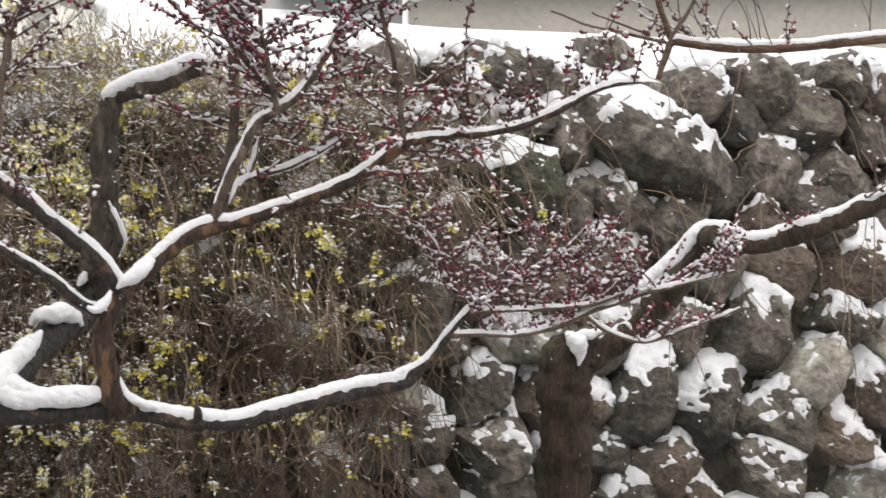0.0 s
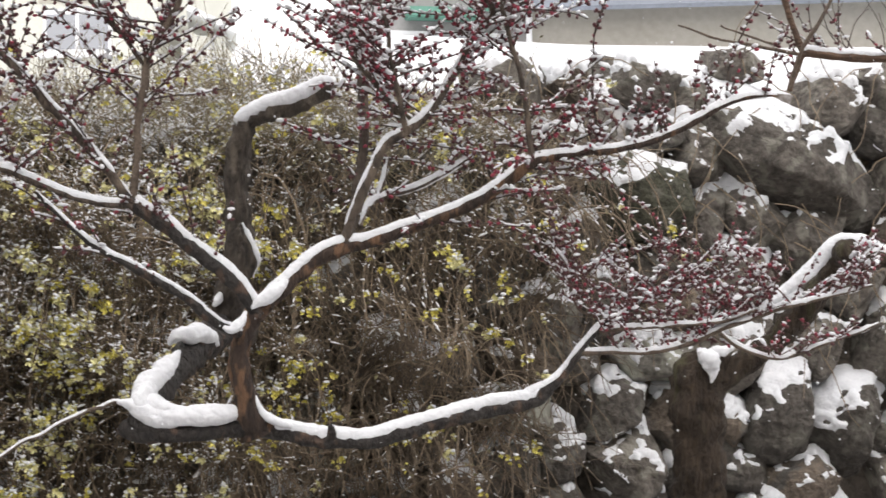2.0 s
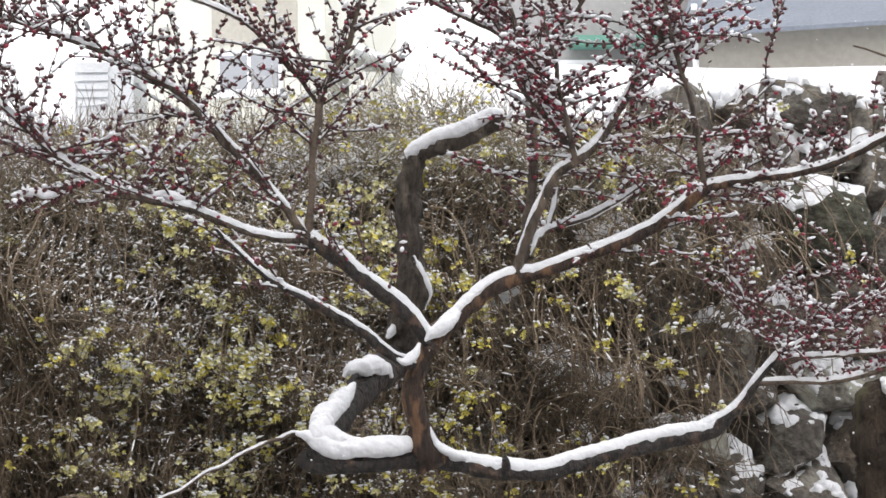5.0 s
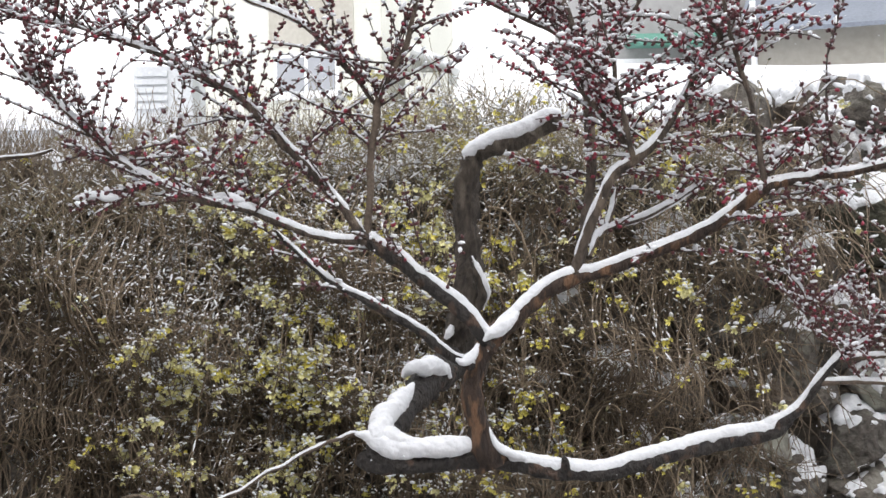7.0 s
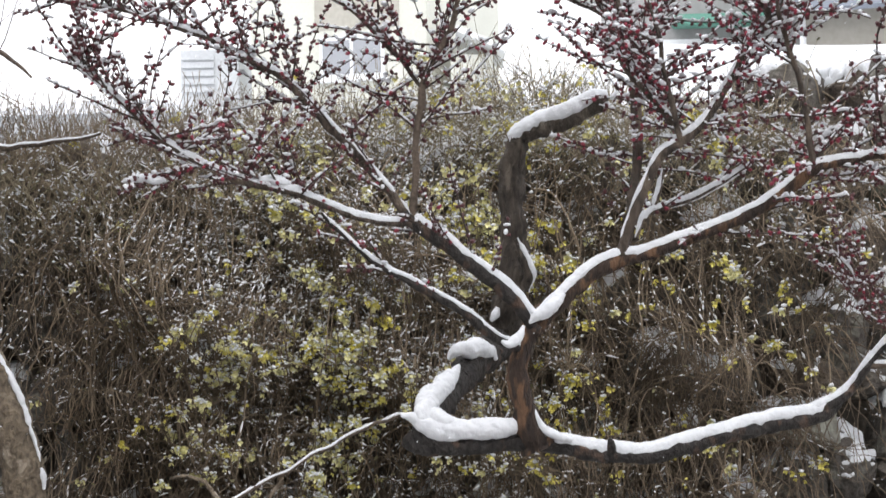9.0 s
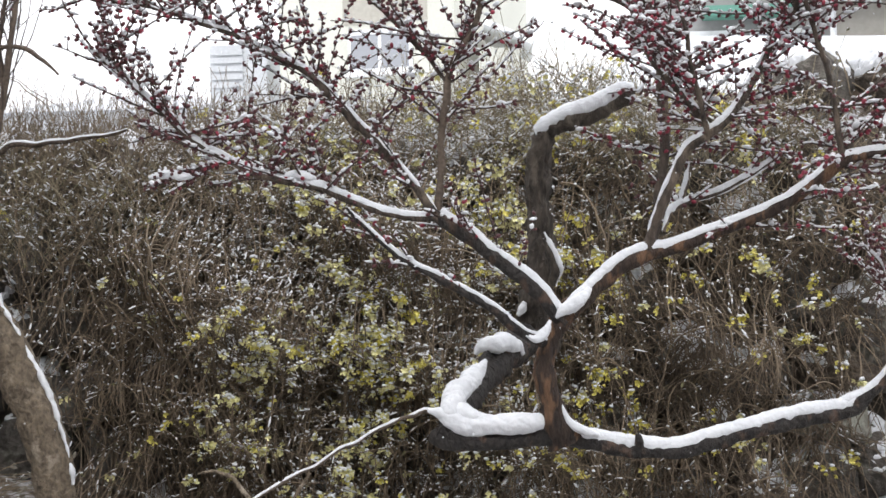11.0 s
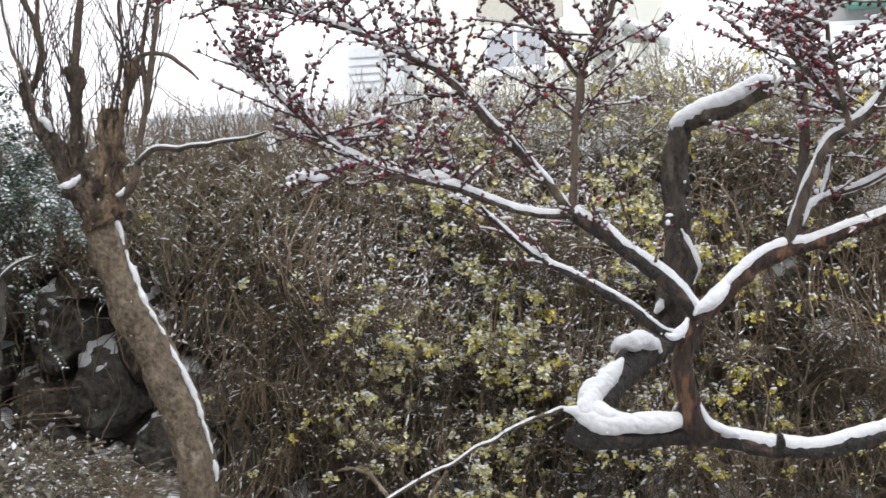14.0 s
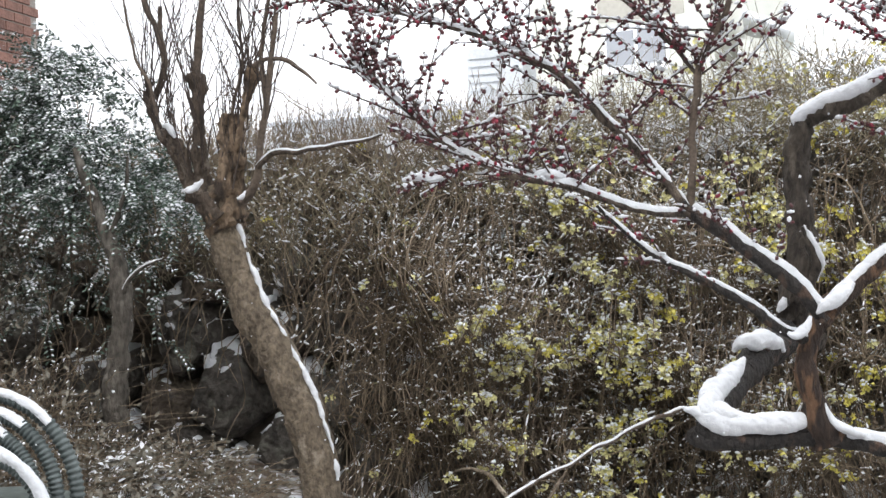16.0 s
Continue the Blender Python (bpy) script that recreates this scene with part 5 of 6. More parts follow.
def hanging(n):
    """Long canes that spring from the crest and hang down over the front."""
    k = 24
    z = 0.5 + 1.75 * RNG.random(n)**0.7
    x = left_edge(z) + (right_edge(z) - left_edge(z)) * RNG.random(n) - 0.4 * RNG.random(n)**6
    z = z - 0.2 * np.clip((-0.9 - x) / 0.8, 0, 1)
    depth = -0.12 + 0.42 * RNG.random(n)
    step = RNG.uniform(0.03, 0.062, n)
    slope = RNG.normal(0, 0.5, n)
    lift = RNG.uniform(-0.2, 1.1, n)
    path = np.zeros((n, k, 3))
    sway = np.cumsum(RNG.normal(0, 0.012, (n, k)), 1)
    for i in range(k):
        path[:, i, 0], path[:, i, 2] = x, z
        path[:, i, 1] = front_y(x, z) + depth + sway[:, i]
        heading = np.stack([slope, lift], -1)
        heading = heading / np.maximum(np.linalg.norm(heading, axis=1, keepdims=True), 0.5)
        x, z = x + heading[:, 0] * step, np.maximum(z + heading[:, 1] * step, 0.03)
        lift = np.maximum(lift - RNG.uniform(0.06, 0.26, n), -1.3)
        slope = slope * 0.93 + RNG.normal(0, 0.16, n)
    radii = RNG.uniform(0.0022, 0.0046, n)[:, None] * np.linspace(1, 0.45, k)[None]
    return path, radii


def side_twigs(path, per_cane, length, k=6):
    """Short twigs that stand off the canes, mostly level."""
    n = len(path) * per_cane
    base = path[RNG.integers(0, len(path), n), RNG.integers(2, path.shape[1], n)]
    way = unit(np.stack([RNG.normal(0, 1.0, n), RNG.normal(-0.35, 0.4, n), RNG.normal(0.12, 0.42, n)], -1))
    step = (length * (0.25 + RNG.exponential(0.6, n)).clip(0, 2.4) / (k - 1))[:, None]
    out = np.zeros((n, k, 3))
    out[:, 0] = base
    for i in range(1, k):
        out[:, i] = out[:, i - 1] + way * step
        way = unit(way + np.array((0, 0, -0.07)) + RNG.normal(0, 0.16, (n, 3)))
    out[..., 2] = np.maximum(out[..., 2], 0.02)
    return out, RNG.uniform(0.0014, 0.0028, n)[:, None] * np.linspace(1, 0.55, k)[None]


def within(path):
    """Canes that do not stray past the thicket's open end."""
    mid = path[:, path.shape[1] * 2 // 3]
    return (mid[:, 0] > left_edge(mid[:, 2]) - 0.1) | (RNG.random(len(path)) < 0.1)


dark_canes, pale_canes, cane_snow = Heap(), Heap(), Heap()
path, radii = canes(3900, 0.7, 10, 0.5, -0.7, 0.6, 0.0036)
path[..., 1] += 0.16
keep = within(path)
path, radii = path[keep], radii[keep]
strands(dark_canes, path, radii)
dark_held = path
hung, radii = hanging(1250)
keep = within(hung) & (RNG.random(len(hung)) > 0.5 * np.clip((hung[:, 8, 0] - 0.3) / 0.4, 0, 1))
hung, radii = hung[keep], radii[keep]
for p, r in zip(hung[:290], radii[:290]):
    heap = Heap()
    strands(heap, p[None], r[None] * 1.15, 5)
    under(piece("cane", heap, CANE), forsythia)
strands(pale_canes, hung[290:], radii[290:])
held, radii = side_twigs(hung, 6, 0.17)
keep = RNG.random(len(held)) > 0.6 * np.clip((-1.2 - held[:, 0, 0]) / 0.5, 0, 1) + 0.6 * np.clip((held[:, 0, 0] - 0.2) / 0.4, 0, 1) * (held[:, 0, 2] < 1.5)
keep &= within(held)
held = held[keep]
strands(pale_canes, held, radii[keep])
under(piece("inner_canes", dark_canes, SHADED_CANE, None, "inner canes in a shaded cane colour", kind="stuff"), forsythia)
under(piece("small_canes", pale_canes, CANE, None, "pale brown hanging canes and side twigs", kind="stuff"), forsythia)
# short side shoots, upright on the crest
crest_n = 6400
cx = RNG.uniform(-3.6, 1.6, crest_n)
base = np.stack([cx, RNG.uniform(6.7, 8.0, crest_n), RNG.uniform(1.72, 2.22, crest_n) + 0.24 * np.exp(-((cx - 0.1) / 0.75)**2) - 0.2 * np.clip((-0.9 - cx) / 0.8, 0, 1)], -1)
grow = unit(np.stack([RNG.normal(0, 0.85, crest_n), RNG.normal(-0.25, 0.5, crest_n), np.full(crest_n, 1.0)], -1))
run = np.linspace(0, 1, 6)[None, :, None] * (RNG.uniform(0.16, 0.4, crest_n) + 0.3 * (RNG.random(crest_n) < 0.06))[:, None, None]
crest_path = base[:, None] + grow[:, None] * run + np.array((0, 0, -0.25)) * run**2 + np.cumsum(RNG.normal(0, 0.01, (crest_n, 6, 3)), 1)
heap = Heap()
strands(heap, crest_path, np.repeat(np.linspace(0.0028, 0.0014, 6)[None], crest_n, 0))
under(piece("crest_canes", heap, CREST_CANE, None, "upright canes along the crest", kind="stuff"), forsythia)
n = 5200
foot = np.stack([RNG.uniform(-3.6, -0.7, n), RNG.uniform(7.0, 7.9, n), RNG.uniform(1.85, 2.12, n)], -1)
grow = unit(np.stack([RNG.normal(0, 0.45, n), RNG.normal(0, 0.35, n), np.full(n, 1.0)], -1))
run = np.linspace(0, 1, 7)[None, :, None] * (0.15 + 0.42 * RNG.random(n)**1.5)[:, None, None]
heap = Heap()
shoot_path = foot[:, None] + grow[:, None] * run + np.cumsum(RNG.normal(0, 0.02, (n, 7, 3)), 1)
strands(heap, shoot_path, np.repeat(np.linspace(0.003, 0.0014, 7)[None], n, 0))
under(piece("crest_shoots", heap, CANE, None, "pale tan upright shoots behind the crest", kind="stuff"), forsythia)
for run_path, size in ((held, 0.0042), (crest_path, 0.0046), (shoot_path, 0.0036), (hung, 0.0042), (dark_held, 0.003)):
    n, k, _ = run_path.shape
    which, where = np.nonzero(RNG.random((n, k - 1)) < (0.4 - 0.3 * np.clip((run_path[:, :-1, 0] - 0.1) / 0.6, 0, 1) - 0.15 * np.clip((-1.3 - run_path[:, :-1, 0]) / 0.5, 0, 1)) + 0.4 * np.clip(run_path[:, :-1, 2] / 2.5, 0, 1)**2.2 * (1 - 0.6 * np.clip((-1.1 - run_path[:, :-1, 0]) / 0.5, 0, 1)))
    a, b = run_path[which, where], run_path[which, where + 1]
    level = np.abs(b - a)[:, 2] < 0.72 * np.linalg.norm(b - a, axis=1)
    a, b = a[level], b[level]
    lo, hi = np.sort(RNG.random((2, len(a), 1)), 0)
    a, b = a + (b - a) * lo, a + (b - a) * (lo + (hi - lo) * 0.9)
    r = size * RNG.uniform(0.6, 1.6, len(a))
    lift = np.array((0, -0.2, 1.0)) * (r * 0.6 + 0.001)[:, None]
    strands(cane_snow, np.stack([a + lift, (a + b) / 2 + lift * 1.3, b + lift], 1), np.stack([r * 0.4, r, r * 0.4], 1), 5)
pick = np.concatenate([held.reshape(-1, 3), crest_path.reshape(-1, 3)])
pick = pick[RNG.random(len(pick)) < 0.03 + 0.22 * np.clip(pick[:, 2] / 2.5, 0, 1)**2.5]
r = RNG.uniform(0.003, 0.0075, len(pick))
scatter(cane_snow, BALL0, pick + np.array((0, -0.002, 0.005)), np.stack([r * RNG.uniform(1.2, 3.0, len(r)), r, r * 0.55], -1), facing(np.array((0, 0, 1.0)) + RNG.normal(0, 0.35, (len(r), 3))))
piece("snow_on_thicket", cane_snow, SNOW, None, "small clots of snow caught on the forsythia canes", "snow", "stuff")

# drooping four-petalled flowers
petal_v, petal_f = [], []
for a in range(4):
    c, s = math.cos(a * math.pi / 2), math.sin(a * math.pi / 2)
    b = len(petal_v)
    for u, w, z in ((0.05, -0.14, 0), (0.05, 0.14, 0), (0.6, -0.46, 0.4), (0.6, 0.46, 0.4), (1.0, -0.24, 0.85), (1.0, 0.24, 0.85)):
        petal_v.append((c * u - s * w, s * u + c * w, z))
    petal_f += [(b, b + 2, b + 3, b + 1), (b + 2, b + 4, b + 5, b + 3)]
FLOWER = (np.array(petal_v), np.array(petal_f))
yellow, pale, flower_snow = Heap(), Heap(), Heap()
tips = np.concatenate([held[:, 3], held[:, 5]])
tips = tips[tips[:, 1] < front_y(tips[:, 0], tips[:, 2]) + 0.1]
crowned = np.concatenate([crest_path[:, 2:5].reshape(-1, 3), shoot_path[::3, 3:6].reshape(-1, 3)])
tips = np.concatenate([tips, crowned[(RNG.random(len(crowned)) < 0.26) & (crowned[:, 1] < 7.5)]])
tx, tz = tips[:, 0], tips[:, 2]
density = 0.17 + 1.25 * np.exp(-((tx + 0.72 + 0.25 * (tz - 1.0)) / 0.17)**2 - ((tz - 0.98) / 0.34)**2) + 0.4 * np.exp(-((tx + 0.1) / 0.9)**2 - ((tz - 2.0) / 0.36)**2)
density += 0.35 * np.exp(-((tx - 0.25) / 0.4)**2 - ((tz - 1.68) / 0.25)**2)
density += 0.3 * np.exp(-((tx + 0.15) / 0.45)**2 - ((tz - 0.6) / 0.16)**2) + 0.16 * np.exp(-((tx + 1.2) / 0.5)**2 - ((tz - 1.0) / 0.5)**2)
density *= 1 - 0.72 * np.clip((-1.35 - tx) / 0.6, 0, 1)
density += 0.22 * np.clip((tx - 0.2) / 0.3, 0, 1) * (tz < 1.7)
density *= np.clip(0.8 + 0.5 * np.sin(tx * 7.1 + 2.1 * np.sin(tz * 4.3)) + 0.5 * np.sin(tz * 8.3 + tx * 2.7), 0.12, 2)
clumps = tips[RNG.random(len(tips)) < 0.5 * density]
clumps = clumps[RNG.permutation(len(clumps))]


def cluster(heap, white, c, n):
    """A hanging bunch of flowers with a little snow on it."""
    at = c + RNG.normal(0, 1, (n, 3)) * np.array((0.017, 0.013, 0.013))
    way = np.stack([RNG.normal(0, 0.6, n), RNG.normal(-0.6, 0.5, n), RNG.normal(-0.5, 0.5, n)], -1)
    scatter(heap, FLOWER, at, RNG.uniform(0.010, 0.017, n), facing(way))
    top = at[RNG.random(n) < 0.5]
    r = RNG.uniform(0.005, 0.012, len(top))
    scatter(white, BALL0, top + np.array((0, -0.004, 0.012)), np.stack([r * 1.4, r, r * 0.7], -1), facing(np.array((0, 0, 1.0)) + RNG.normal(0, 0.3, top.shape)))


for c in clumps[:290]:
    heap = Heap()
    cluster(heap, flower_snow, c, RNG.integers(6, 13))
    under(piece("flower_cluster", heap, PALE if RNG.random() < (0.3 if c[0] > 0.2 else 0.72) else YELLOW, None, smooth=False), forsythia)
for c in clumps[290:]:
    cluster(yellow if RNG.random() < (0.7 if c[0] > 0.2 else 0.25) else pale, flower_snow, c, RNG.integers(3, 8))
for heap, name, mat, text in ((yellow, "small_flowers", YELLOW, "yellow drooping flowers"), (pale, "snowy_flowers", PALE, "pale flowers under snow")):
    under(piece(name, heap, mat, None, text, kind="stuff", smooth=False), forsythia)
piece("snow_on_flowers", flower_snow, SNOW, None, "little snow caps on the yellow flowers", "snow", "stuff")
# withered leaves still caught among the canes
heap = Heap()
bits = np.concatenate([held.reshape(-1, 3)[RNG.random(held.shape[0] * held.shape[1]) < 0.07], crest_path.reshape(-1, 3)[RNG.random(crest_n * 6) < 0.08]])
scatter(heap, LEAF_SHAPE, bits + np.array((0, -0.01, 0)), RNG.uniform(0.012, 0.03, len(bits)), facing(np.array((0, -0.7, 0.3)) + RNG.normal(0, 0.6, bits.shape)))
under(piece("withered_leaves", heap, HULL, None, "small withered brown leaves", kind="stuff"), forsythia)
# ---- evergreen bush, dry stalks and leaf litter by the slender tree ----
bush = thing("evergreen_bush", (-3.6, 6.2, 0.6), "dark evergreen bush with snow-dusted leaves", "bush")
heap = Heap()
for _ in range(3):
    foot = np.array((SPREAD.uniform(-4.2, -3.4), SPREAD.uniform(6.1, 6.6), 0.6))
    tip = np.array((SPREAD.uniform(-4.9, -2.8), SPREAD.uniform(5.8, 6.5), SPREAD.uniform(1.6, 2.6)))
    tube(heap, [(*foot, 0.009), (*((foot + tip) / 2 + np.array((0, 0.1, 0.1))), 0.007), (*tip, 0.003)], 6, 0.1)
under(piece("stems", heap, TWIG, None), bush)
def bush_top(x):
    return np.interp(x, (-4.6, -3.75, -3.55, -3.4, -3.26, -3.0, -2.85), (2.8, 2.78, 2.68, 2.76, 2.6, 2.33, 2.2)) + 0.05 * np.sin(x * 31)


def bush_foot(x):
    return np.interp(x, (-4.6, -3.75, -3.45, -3.3, -2.9, -2.8), (2.1, 2.1, 2.05, 1.9, 1.92, 2.0))


n = 2100
bough_x = RNG.uniform(-4.5, -2.85, 75)
bough_reach = RNG.random(75)
of = RNG.integers(0, 75, n)
bx = bough_x[of] + RNG.normal(0, 0.085, n)
lifted = RNG.normal(0, 0.045, n)
reach = bough_reach[of]
bz = bush_foot(bough_x[of]) + (bush_top(bough_x[of]) - bush_foot(bough_x[of]) - 0.05) * reach + lifted
stray = RNG.random(n) < 0.12
bz = np.where(stray, bz - RNG.uniform(0.2, 0.7, n), bz)
root_at = np.stack([bx, RNG.uniform(6.0, 6.45, 75)[of] + RNG.normal(0, 0.06, n), bz], -1)
grow = unit(np.stack([RNG.normal(0.1, 0.6, n), RNG.normal(-0.7, 0.35, n), RNG.normal(0.25, 0.4, n) + 0.6 * (reach > 0.85)], -1))
leaf_at, leaf_way, leaf_spin, high = [], [], [], []
for step in range(11):
    s_run = (0.02 + 0.021 * step)
    spot = root_at + grow * s_run + np.array((0, 0, -2.2)) * s_run**2
    ahead = unit(grow + np.array((0, 0, -4.4)) * s_run)
    side = unit(np.cross(ahead, np.array((0, 0, 1.0))))
    for hand in (1, -1):
        out = unit(side * hand + 0.7 * ahead + RNG.normal(0, 0.18, spot.shape))
        leaf_at.append(spot + out * 0.016)
        leaf_way.append(unit(np.cross(out, ahead) * -hand + RNG.normal(0, 0.25, spot.shape)))
        leaf_spin.append(np.cross(leaf_way[-1], out))
        high.append(s_run + 1.6 * lifted)
leaf_at, leaf_way, leaf_spin, high = (np.concatenate(v) for v in (leaf_at, leaf_way, leaf_spin, high))
z_axis = unit(leaf_way)
z_axis = np.where(z_axis[:, 2:] < 0, -z_axis, z_axis)
y_axis = unit(leaf_spin - z_axis * (leaf_spin * z_axis).sum(1, keepdims=True))
y_axis = np.cross(z_axis, y_axis)
turned = np.stack([np.cross(y_axis, z_axis), y_axis, z_axis], -1)
size = RNG.uniform(0.018, 0.034, len(leaf_at))
heap = Heap()
scatter(heap, LEAF_SHAPE, leaf_at, np.stack([size * 0.8, size, size], -1), turned)
under(piece("leaves", heap, LEAF, None, "narrow dark green leaves in drooping sprays", kind="stuff"), bush)
heap = Heap()
lying = RNG.random(len(leaf_at)) < 0.16 + 2.2 * high
scatter(heap, LEAF_SHAPE, leaf_at[lying] + np.array((0, -0.001, 0.006)), np.stack([size[lying] * RNG.uniform(0.5, 1.2, lying.sum()), size[lying] * RNG.uniform(0.4, 1.0, lying.sum()), size[lying]], -1), turned[lying])
piece("snow_on_bush", heap, SNOW, None, "thin snow lying on the evergreen leaves", "snow", "stuff")

creeper = thing("withered_creeper", (-4.4, 6.6, 1.2), "brown withered creeper hanging beside the evergreen bush", "creeper")
spots = np.stack([RNG.normal(-3.85, 0.2, 2600), RNG.uniform(5.9, 6.5, 2600), RNG.uniform(1.35, 2.42, 2600)], -1)
heap = Heap()
scatter(heap, LEAF_SHAPE, spots, RNG.uniform(0.018, 0.04, len(spots)), facing(np.array((0.1, -0.8, 0.2)) + RNG.normal(0, 0.5, spots.shape)))
under(piece("leaves", heap, DRY_LEAF, None, "curled brown leaves", kind="stuff"), creeper)
path = np.repeat(np.stack([RNG.normal(-3.5, 0.35, 16), RNG.uniform(5.8, 6.2, 16), RNG.uniform(1.7, 2.2, 16)], -1)[:, None], 9, 1)
path = path + np.array((0, 0, -0.9)) * np.linspace(0, 1, 9)[None, :, None] + np.cumsum(RNG.normal(0, 0.05, (16, 9, 3)), 1)
heap = Heap()
strands(heap, path, np.full((16, 9), 0.0022))
under(piece("stems", heap, CANE, None, kind="stuff"), creeper)
heap = Heap()
some = spots[RNG.random(len(spots)) < 0.3]
scatter(heap, LEAF_SHAPE, some + np.array((0, -0.01, 0.006)), RNG.uniform(0.008, 0.018, len(some)), facing(np.array((0, -0.6, 0.7)) + RNG.normal(0, 0.4, some.shape)))
piece("snow_on_creeper", heap, SNOW, None, "snow specks on the brown creeper", "snow", "stuff")

weeds = thing("withered_weeds", (-3.5, 5.6, 0.55), "withered drooping weeds dusted with snow", "weeds")
n = 2000
foot = np.stack([RNG.uniform(-4.2, -2.3, n), RNG.uniform(4.9, 6.0, n), np.zeros(n)], -1)
foot[:, 2] = terrain(foot[:, 0], foot[:, 1])
tall = RNG.uniform(0.2, 1.0, n) * np.clip((-2.75 - foot[:, 0]) / 0.55, 0.42, 1)
s = np.linspace(0, 1, 7)[None, :, None]
bow = np.stack([RNG.normal(0, 0.25, n), RNG.normal(-0.1, 0.2, n), np.zeros(n)], -1)[:, None] * s**2
stalk = foot[:, None] + np.array((0, 0, 1)) * tall[:, None, None] * (s - 0.35 * s**3) + bow
heap = Heap()
strands(heap, stalk, np.repeat(np.linspace(0.003, 0.0015, 7)[None], n, 0))
under(piece("stalks", heap, CANE, None, kind="stuff"), weeds)
spots = stalk[:, 2:].reshape(-1, 3)
spots = spots[RNG.random(len(spots)) < 0.8]
heap = Heap()
scatter(heap, LEAF_SHAPE, spots, RNG.uniform(0.018, 0.042, len(spots)), facing(np.array((0, -0.8, 0.3)) + RNG.normal(0, 0.6, spots.shape)))
under(piece("leaves", heap, DRY_LEAF, None, "curled brown leaves", kind="stuff"), weeds)
heap = Heap()
some = spots[RNG.random(len(spots)) < 0.4]
scatter(heap, LEAF_SHAPE, some + np.array((0, -0.004, 0.008)), np.stack([RNG.uniform(0.008, 0.02, len(some)), RNG.uniform(0.012, 0.028, len(some)), np.full(len(some), 0.03)], -1), facing(np.array((0, -0.5, 0.8)) + RNG.normal(0, 0.4, some.shape)))
piece("snow_on_weeds", heap, SNOW, None, "specks of snow on the withered leaves", "snow", "stuff")
heap = Heap()
n = 2600
lie = np.stack([RNG.uniform(-4.6, 2.6, n), RNG.uniform(4.6, 6.8, n), np.zeros(n)], -1)
lie[:, 2] = terrain(lie[:, 0], lie[:, 1]) + 0.012
scatter(heap, LEAF_SHAPE, lie, RNG.uniform(0.025, 0.055, n), facing(np.array((0, 0, 1.0)) + RNG.normal(0, 0.4, lie.shape)))
piece("fallen_leaves", heap, DRY_LEAF, None, "brown fallen leaves lying on the ground", "leaves", "stuff")

pile = Heap()
n = 900
lie = np.stack([RNG.normal(-2.72, 0.22, n), RNG.normal(5.45, 0.2, n), np.zeros(n)], -1)
lie[:, 2] = terrain(lie[:, 0], lie[:, 1]) + 0.02 + 0.26 * np.exp(-((lie[:, 0] + 2.72) / 0.25)**2 - ((lie[:, 1] - 5.45) / 0.25)**2) * RNG.random(n)
scatter(pile, LEAF_SHAPE, lie, RNG.uniform(0.03, 0.075, n), facing(np.array((0, -0.5, 0.8)) + RNG.normal(0, 0.5, lie.shape)))
piece("leaf_heap", pile, DRY_LEAF, None, "heap of withered leaves at the foot of the slender tree", "leaves", "stuff")
pile = Heap()
some = lie[RNG.random(n) < 0.55]
scatter(pile, LEAF_SHAPE, some + np.array((0, -0.006, 0.012)), RNG.uniform(0.02, 0.055, len(some)), facing(np.array((0, -0.5, 0.8)) + RNG.normal(0, 0.35, some.shape)))
piece("snow_on_leaves", pile, SNOW, None, "wet snow lying on the heaped leaves", "snow", "stuff")

# ---- drum with a coil of ribbed pipe ----
DX, DY = -2.31, 3.6
drum = thing("water_drum", (DX, DY, 0), "grey-green drum standing on the ground", "drum")
profile = [(0.0, 0.0), (0.27, 0.0), (0.28, 0.02), (0.28, 0.3), (0.292, 0.32), (0.28, 0.34), (0.28, 0.6), (0.292, 0.62), (0.28, 0.64), (0.28, 0.93), (0.27, 0.95), (0.0, 0.95)]
sides = 40
verts = np.array([(r * math.cos(a), r * math.sin(a), z) for r, z in profile for a in np.arange(sides) * 2 * math.pi / sides])
heap = Heap()
heap.add(verts, ring_faces(len(profile), sides))
piece("body", heap, DRUM, drum, smooth=False)
coil = thing("pipe_coil", (-2.31, DY - 0.02, 0.96), "coil of ribbed dark pipe with snow on its turns", "pipe")
for radius, shift, dx, dz, thick, snow_depth, span in ((0.305, 0.06, 0.0, 0.0, 0.021, 0.008, 0.75), (0.262, 0.02, 0.0, 0.0, 0.021, 0.004, 0.9), (0.22, -0.02, 0.0, 0.0, 0.021, 0.003, 0.95), (0.25, -0.07, 0.045, -0.1, 0.024, 0.02, 0.12)):
    heap, white = Heap(), Heap()
    n, sides = 560, 12
    a = np.linspace(-0.6, math.pi + 0.6, n)
    centre = np.stack([dx + radius * np.cos(a), np.full(n, shift), dz + radius * np.sin(a)], -1)
    fat = thick * (1 + 0.1 * np.tanh(3 * np.sin(a * 110)))
    ang = np.arange(sides) * 2 * math.pi / sides
    out = unit(np.stack([np.cos(a), np.zeros(n), np.sin(a)], -1))
    verts = centre[:, None] + fat[:, None, None] * (out[:, None] * np.cos(ang)[None, :, None] + np.array((0, 1, 0)) * np.sin(ang)[None, :, None])
    heap.add(verts.reshape(-1, 3), ring_faces(n, sides))
    piece("turn", heap, PIPE, coil)
    low = np.linspace(span, math.pi - span, 30)
    rows = [(dx + radius * math.cos(q) + coil.location.x, shift + coil.location.y - 0.004, dz + radius * math.sin(q) + coil.location.z, thick * 0.9) for q in low]
    snow_ridge(white, rows, snow_depth, -0.6, lean=(0, -0.5, 0))
    piece("snow_on_pipe", white, SNOW, None, "snow lying on a turn of pipe", "snow", "stuff")

